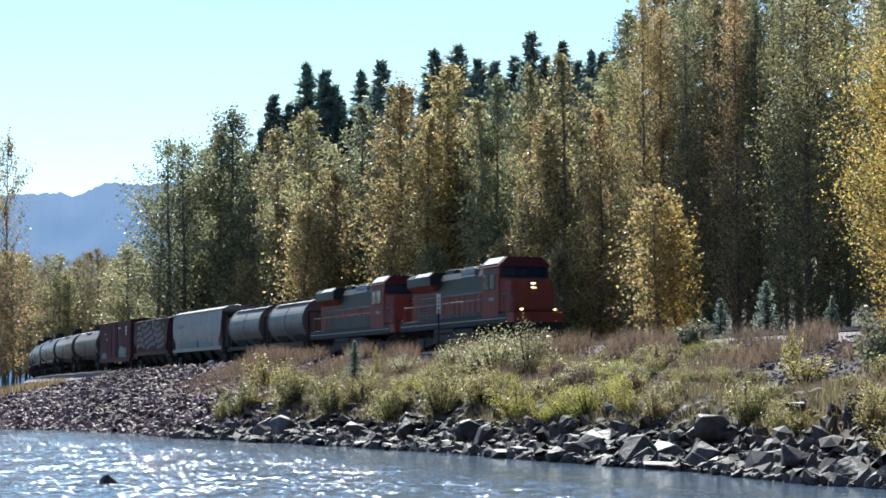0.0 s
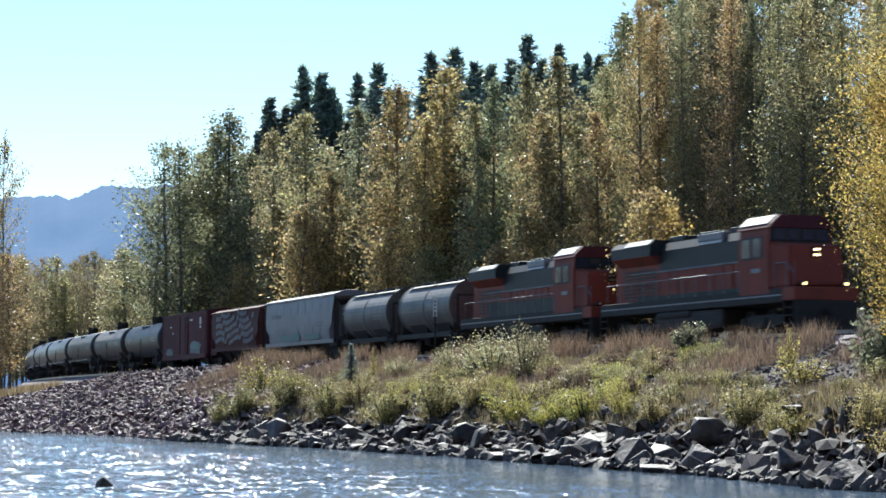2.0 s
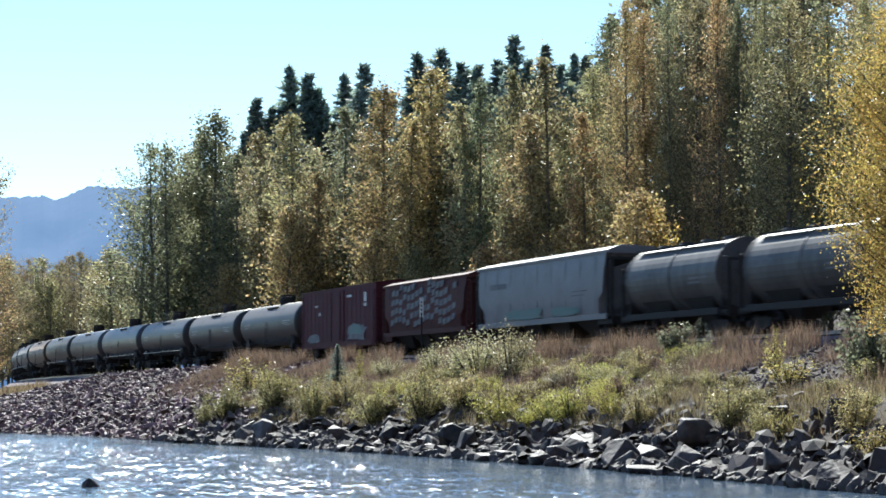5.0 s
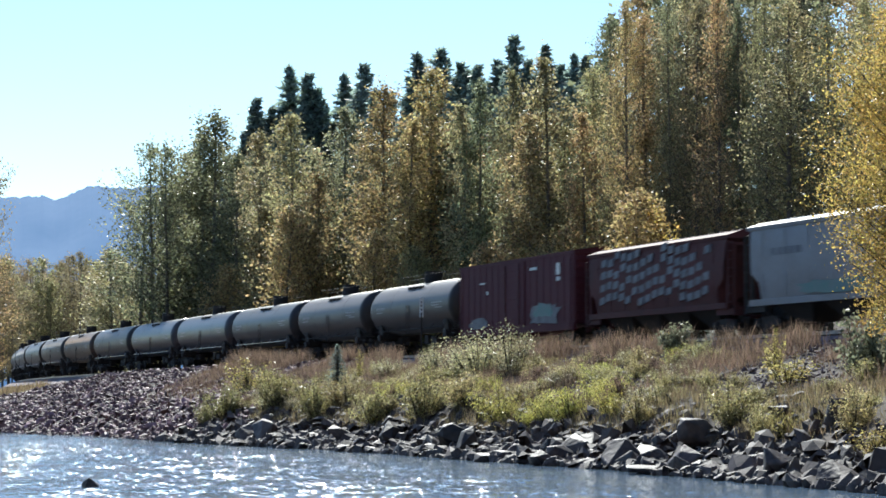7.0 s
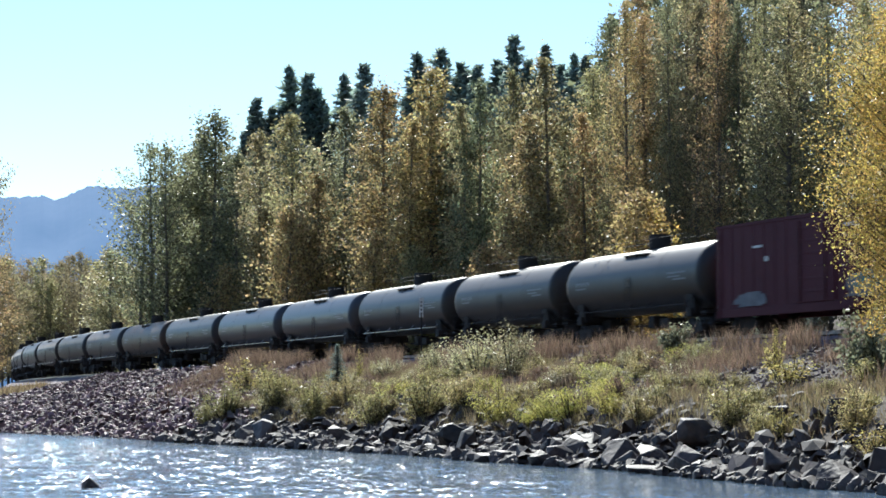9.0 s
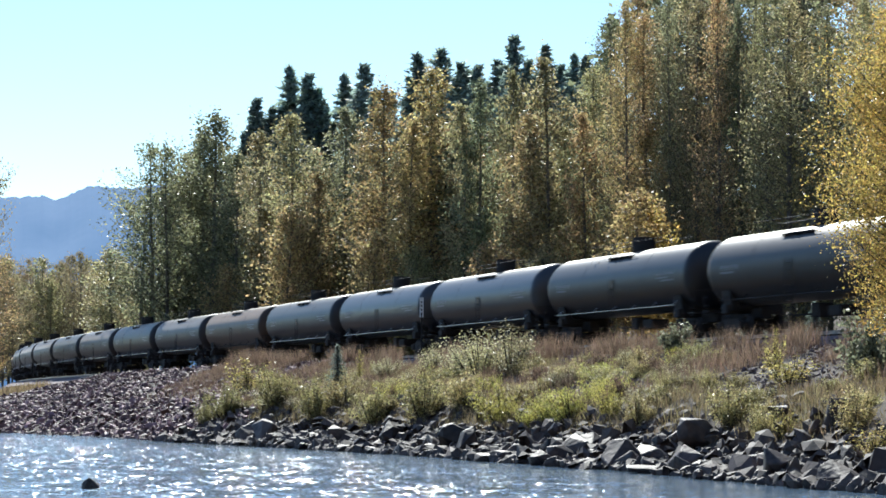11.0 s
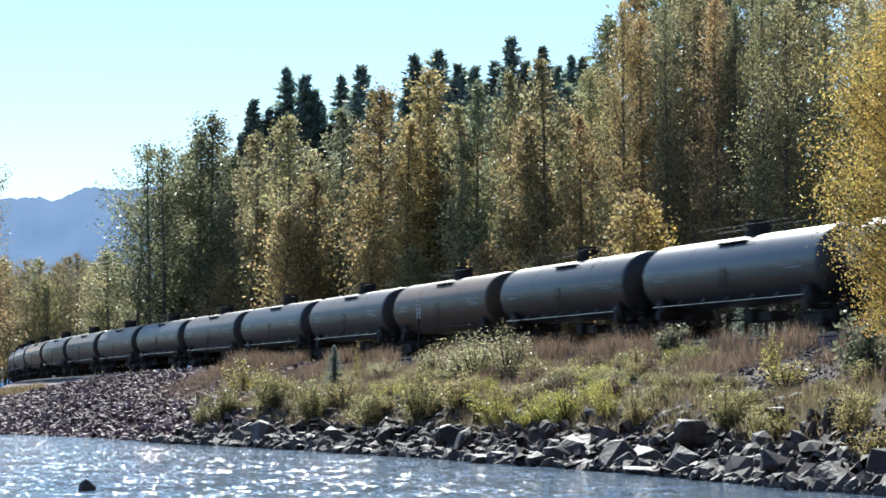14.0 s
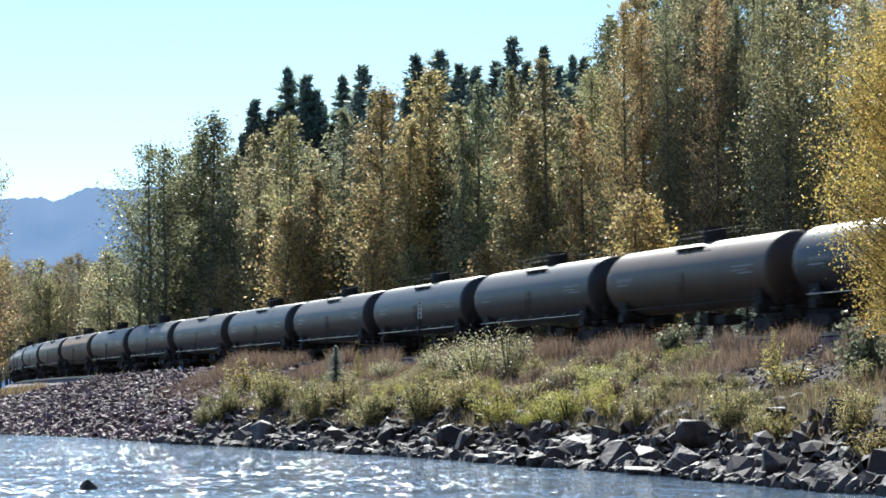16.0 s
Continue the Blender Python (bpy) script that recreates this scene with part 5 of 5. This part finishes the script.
# small firs by the track
for x, y, hgt, w in ((-5.82, 124.7, 2.7, 0.34), (13.9, 94.6 + 8.0, 3.2, 0.42), (12.2, 106.0, 2.6, 0.4), (16.6, 101.0, 2.4, 0.4)):
    plant(SMALL_FIR, 0, x, y, hgt, hgt / 5.2, "small green fir beside the track", group="small firs")

# unseen wood added on the near shore, behind the eye, to block low sky
for i in range(34):
    x, y = -190 + 11 * i + rng.uniform(-4, 4), -34 - 14 * (i % 3) + rng.uniform(-5, 5)
    plant(SKY_SCREEN[i % 2], i % 3, x, y, rng.uniform(18, 24), rng.uniform(1.5, 2.2), "unseen cottonwood added on the near shore to block sky", group="near shore cottonwoods")

# unseen wood across the river, placed to keep low sky off the flanks
for i in range(40):
    y = -20 + 8.5 * i + rng.uniform(-3, 3)
    x = -0.245 * max(y, 0) - 44 - 9 * (i % 3) + rng.uniform(-3, 3)
    plant(SKY_SCREEN[i % 2], i % 3, x, y, rng.uniform(17, 25), rng.uniform(1.6, 2.4), "cottonwood of the unseen wood added across the river", group="near shore cottonwoods")

# the golden tree on the near bank
GOLD = make_tree("yellow_aspen_tree", 300, (M_leaf_yellow,), H=13.0, R=3.3, start=0.07, cone=0.75, n_branch=290, per=480, size=0.038, bark=M_bark_dark)
plant(GOLD, 0, 14.65, 68.0, 13.4, 1.15, "golden yellow aspen on the river bank beside the track", group="bank aspens")


# ---- bushes of the bank ----
def bush_mesh(seed, mat, n=2200, size=0.05, upright=0.0, stems=26):
    """A bush one metre wide and high: stems, and leaves round their upper parts."""
    g = np.random.default_rng(seed)
    segs, C, U, W = [], [], [], []
    tips = []
    for i in range(stems):
        az, r = g.uniform(0, 2 * math.pi), g.uniform(0, 0.46) ** 0.8
        tip = np.array([math.cos(az) * r, math.sin(az) * r, (1 - 1.3 * r * r) * g.uniform(0.35, 1.1)])
        root = np.array([math.cos(az) * r * 0.25, math.sin(az) * r * 0.25, -0.05])
        segs.append((root, tip, 0.012, 0.004, 3))
        tips.append((root, tip))
    k = n // stems
    for root, tip in tips:
        t = g.uniform(0.08, 1.04, k) ** 0.75
        C.append(root + (tip - root) * t[:, None] + g.normal(size=(k, 3)) * 0.065)
    C = np.vstack(C)
    m = len(C)
    D = g.normal(size=(m, 3)) + np.array([0, 0, upright])
    D /= np.linalg.norm(D, axis=1)[:, None]
    X2 = np.cross(D, g.normal(size=(m, 3)))
    X2 /= np.linalg.norm(X2, axis=1)[:, None]
    s = size * g.uniform(0.6, 1.4, (m, 1))
    return limbs_mesh("stem", segs, M_bark_dark), blades_mesh("foliage", C, D * s, X2 * s * (0.55 if upright < 1 else 0.3), mat)


BUSH = {
    "lime": ([bush_mesh(400 + i, M_shrub_lime, 4200, 0.024, 1.6) for i in range(2)], "bright yellow-green willow bush on the bank"),
    "pale": ([bush_mesh(410 + i, M_shrub_pale, 3400, 0.019, 0.0) for i in range(2)], "pale-leaved shrub with silvery leaves on the bank"),
    "olive": ([bush_mesh(420 + i, M_shrub_olive, 3800, 0.022, 0.8) for i in range(3)], "olive green bush above the boulders"),
    "yellow": ([bush_mesh(430 + i, M_shrub_yellow, 1100, 0.028, 0.0) for i in range(2)], "yellow-leaved sapling bush on the bank"),
    "grey": ([bush_mesh(440 + i, M_shrub_grey, 2000, 0.045, 0.3) for i in range(2)], "grey-green bush beside the track"),
    "russet": ([bush_mesh(450 + i, M_grass_russet, 1300, 0.06, 2.2) for i in range(2)], "russet dry weeds on the bank"),
}


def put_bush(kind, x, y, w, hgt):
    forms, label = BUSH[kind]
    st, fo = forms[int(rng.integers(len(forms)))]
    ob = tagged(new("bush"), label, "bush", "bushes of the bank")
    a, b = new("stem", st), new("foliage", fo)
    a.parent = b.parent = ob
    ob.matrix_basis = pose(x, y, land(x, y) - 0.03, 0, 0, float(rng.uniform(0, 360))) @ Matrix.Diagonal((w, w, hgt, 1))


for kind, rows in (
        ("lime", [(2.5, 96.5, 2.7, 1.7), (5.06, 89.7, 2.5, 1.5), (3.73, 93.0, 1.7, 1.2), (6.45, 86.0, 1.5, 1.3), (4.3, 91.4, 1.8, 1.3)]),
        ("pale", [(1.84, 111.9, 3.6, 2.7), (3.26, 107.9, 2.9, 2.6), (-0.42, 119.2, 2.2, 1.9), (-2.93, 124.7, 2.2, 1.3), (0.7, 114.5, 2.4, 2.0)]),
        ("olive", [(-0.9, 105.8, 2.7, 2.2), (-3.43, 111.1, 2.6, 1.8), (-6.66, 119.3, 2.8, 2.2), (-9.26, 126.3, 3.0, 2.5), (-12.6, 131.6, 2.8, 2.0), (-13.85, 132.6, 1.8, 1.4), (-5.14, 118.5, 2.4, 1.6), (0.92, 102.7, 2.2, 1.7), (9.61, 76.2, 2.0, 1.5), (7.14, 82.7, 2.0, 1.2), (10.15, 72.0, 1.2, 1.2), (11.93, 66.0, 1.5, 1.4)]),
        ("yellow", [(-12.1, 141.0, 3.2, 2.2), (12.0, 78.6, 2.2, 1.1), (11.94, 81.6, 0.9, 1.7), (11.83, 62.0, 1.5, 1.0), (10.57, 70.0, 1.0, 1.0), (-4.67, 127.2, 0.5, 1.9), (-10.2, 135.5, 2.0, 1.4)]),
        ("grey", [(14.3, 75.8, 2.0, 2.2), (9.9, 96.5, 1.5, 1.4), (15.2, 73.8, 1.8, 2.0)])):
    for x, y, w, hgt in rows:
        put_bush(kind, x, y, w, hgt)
for i in range(170):
    s = rng.uniform(S_RIP0 - 3, S_RIP1)
    x, y = at_shore(s, rng.uniform(3.6, 9.5))
    d = -float(gap_to(track_rough, np.array([x]), np.array([y]))[0])
    if d < (8.5 if y < 88 else 4.5):
        continue
    kind = str(rng.choice(["olive", "olive", "russet", "pale", "lime" if 88 < y < 122 else "olive", "olive"]))
    put_bush(kind, float(x), float(y), rng.uniform(0.8, 2.0), rng.uniform(0.45, 1.05))


# ---- grass ----
def grass(name, X, Y, hgt, mat, label, width=0.02):
    n = len(X)
    P = ground_points(X, Y, -0.05)
    lean = rng.normal(size=(n, 3)) * 0.28
    lean[:, 2] = 1
    Hh = (hgt * rng.uniform(0.5, 1.25, n))[:, None]
    tip = P + lean * Hh
    side = rng.normal(size=(n, 3)) * np.array([1, 1, 0.1])
    side /= np.linalg.norm(side, axis=1)[:, None]
    w = width * rng.uniform(0.6, 1.5, (n, 1))
    mid = (P + tip) / 2
    return tagged(new(name, blades_mesh(name, mid, (tip - P) / 2, side * w, mat)), label, "grass", kind="stuff")


n = 66000
s = rng.uniform(-34, 78, n)
off = 3.0 + np.abs(rng.normal(0, 3.2, n))
P = np.array([on_track(a, b)[:2] for a, b in zip(s, off)])
e = gap_to(shore, P[:, 0], P[:, 1])
patch = noise2(P[:, 0], P[:, 1], 0.28, 9.0)
ok = (e > 4.0) & (patch > -0.25 + 0.16 * (off > 3.8) * (s < 6) * (off < 9))
grass("russet_grass", P[ok, 0], P[ok, 1], 0.55 + 0.25 * (patch[ok] > 0.1) + 0.45 * (off[ok] < 4.6), M_grass_russet, "tall russet dry grass along the railway bank", 0.010)
n = 72000
s = rng.uniform(S_RIP0 - 4, S_RIP1 + 6, n)
inn = rng.uniform(2.6, 11.0, n)
X, Y = at_shore(s, inn)
d = -gap_to(track_rough, X, Y)
patch = noise2(X, Y, 0.3, 21.0)
ok = (d > np.where(Y < 98, 9.5, 5.0)) & (patch > -0.1)
grass("green_grass", X[ok], Y[ok], np.full(ok.sum(), 0.5), M_grass_green, "olive green grass on the river bank", 0.010)
n = 26000
s = rng.uniform(S_RIP0 - 2, S_RIP1 + 6, n)
X, Y = at_shore(s, rng.uniform(2.2, 12.0, n))
d = -gap_to(track_rough, X, Y)
ok = (d > np.where(Y < 98, 8.5, 4.0)) & (noise2(X, Y, 0.4, 33.0) > -0.1)
grass("straw_grass", X[ok], Y[ok], np.full(ok.sum(), 0.42), M_grass_straw, "straw-coloured dry grass on the river bank", 0.010)
# dry tufts by the far bend, and undergrowth at the wood's edge
n = 5000
X, Y = rng.uniform(-52, -42, n), rng.uniform(222, 246, n)
ok = (-gap_to(track_rough, X, Y) > 3.2) & (gap_to(shore, X, Y) > 3)
grass("straw_grass", X[ok], Y[ok], np.full(ok.sum(), 1.1), M_grass_straw, "pale dry grass by the bend of the track", 0.03)
n = 22000
s = rng.uniform(-30, 150, n)
P = np.array([on_track(a, b)[:2] for a, b in zip(s, -rng.uniform(3.6, 14, n))])
grass("undergrowth", P[:, 0], P[:, 1], np.full(n, 1.0), M_grass_russet, "low brown undergrowth at the edge of the wood", 0.04)


# ---- small things by the track ----
def milepost():
    ob = tagged(new("milepost"), "narrow white milepost sign on a dark post beside the track", "sign")
    part("post", box(B(), -0.04, 0.04, -0.03, 0.03, -1.6, 1.2, 0.008), M_under, ob, "dark steel post")
    plate = part("plate", box(B(), -0.012, 0.012, -0.13, 0.13, 1.0, 2.15, 0.006), M_white, ob, "white vertical plate")
    for k in range(4):
        part("digit_bar", box(B(), -0.018, -0.012, -0.05, 0.05, 1.18 + k * 0.22, 1.27 + k * 0.22), M_under, plate, "dark bar in place of a digit")
    x, y, a = on_track(38.4, 3.0)
    ob.matrix_basis = pose(x, y, land(x, y) + 1.72, 0, 0, 62)


milepost()


def log(x, y, length, r, turn, tilt, label):
    segs, p = [], Vector((-length / 2, 0, 0))
    rnd = random.Random(int(x * 10))
    for k in range(6):
        q = Vector((-length / 2 + length * (k + 1) / 6, rnd.uniform(-0.06, 0.06), rnd.uniform(-0.05, 0.05)))
        segs.append((p, q, r * (1 - 0.08 * k), r * (1 - 0.08 * (k + 1)), 8))
        p = q
    segs.append((Vector((0, 0, 0)), Vector((0.3, 0.35, 0.25)), r * 0.4, r * 0.15, 5))
    ob = new("driftwood_log", limbs_mesh("driftwood_log", segs, M_wood))
    ob.matrix_basis = pose(x, y, land(x, y) + r * 0.8, 0, tilt, turn)
    tagged(ob, label, "log", "driftwood")


log(10.8, 85.6, 2.6, 0.10, 60, -12, "weathered grey driftwood log on the bank")
log(10.5, 90.0, 1.4, 0.09, 30, -8, "weathered grey driftwood log on the bank")
log(7.2, 89.5, 2.4, 0.05, 75, -15, "bleached thin branch lying on the grassy bank")
log(11.9, 68.3, 1.7, 0.13, 40, -35, "dark driftwood stump among the boulders")


# ---- what moves ----
SPEED = 16.0835


def ride(start, length, nose, t):
    """The pose of a car at t: its two bogies stand on the track's line."""
    mid = start + nose - SPEED * (t - 7.0)
    b = length / 2 - 2.5
    x0, y0, _ = on_track(mid - b)
    x1, y1, _ = on_track(mid + b)
    return pose((x0 + x1) / 2, (y0 + y1) / 2, RAIL_Z, 0, 0, math.degrees(math.atan2(y0 - y1, x0 - x1)))


def motions():
    for ob, start, length, nose in TRAIN:
        walk(ob, [(t, ride(start, length, nose, t)) for t in np.arange(0, SECONDS + 0.1, 0.5)])
        for bogie_part in [c for c in ob.children if c.name.startswith("bogie")]:
            for w in bogie_part.children:
                x, r = w.location.x, w.location.z
                walk(w, [(k / FPS, pose(x, 0, r, 0, math.degrees(SPEED * k / FPS / r), 0)) for k in range(int(SECONDS * FPS) + 1)])
    walk(water, [(0.0, pose(-5.0, 5.0, 0)), (8.0, pose(0, 0, 0)), (16.0, pose(5.0, -5.0, 0))])


motions()
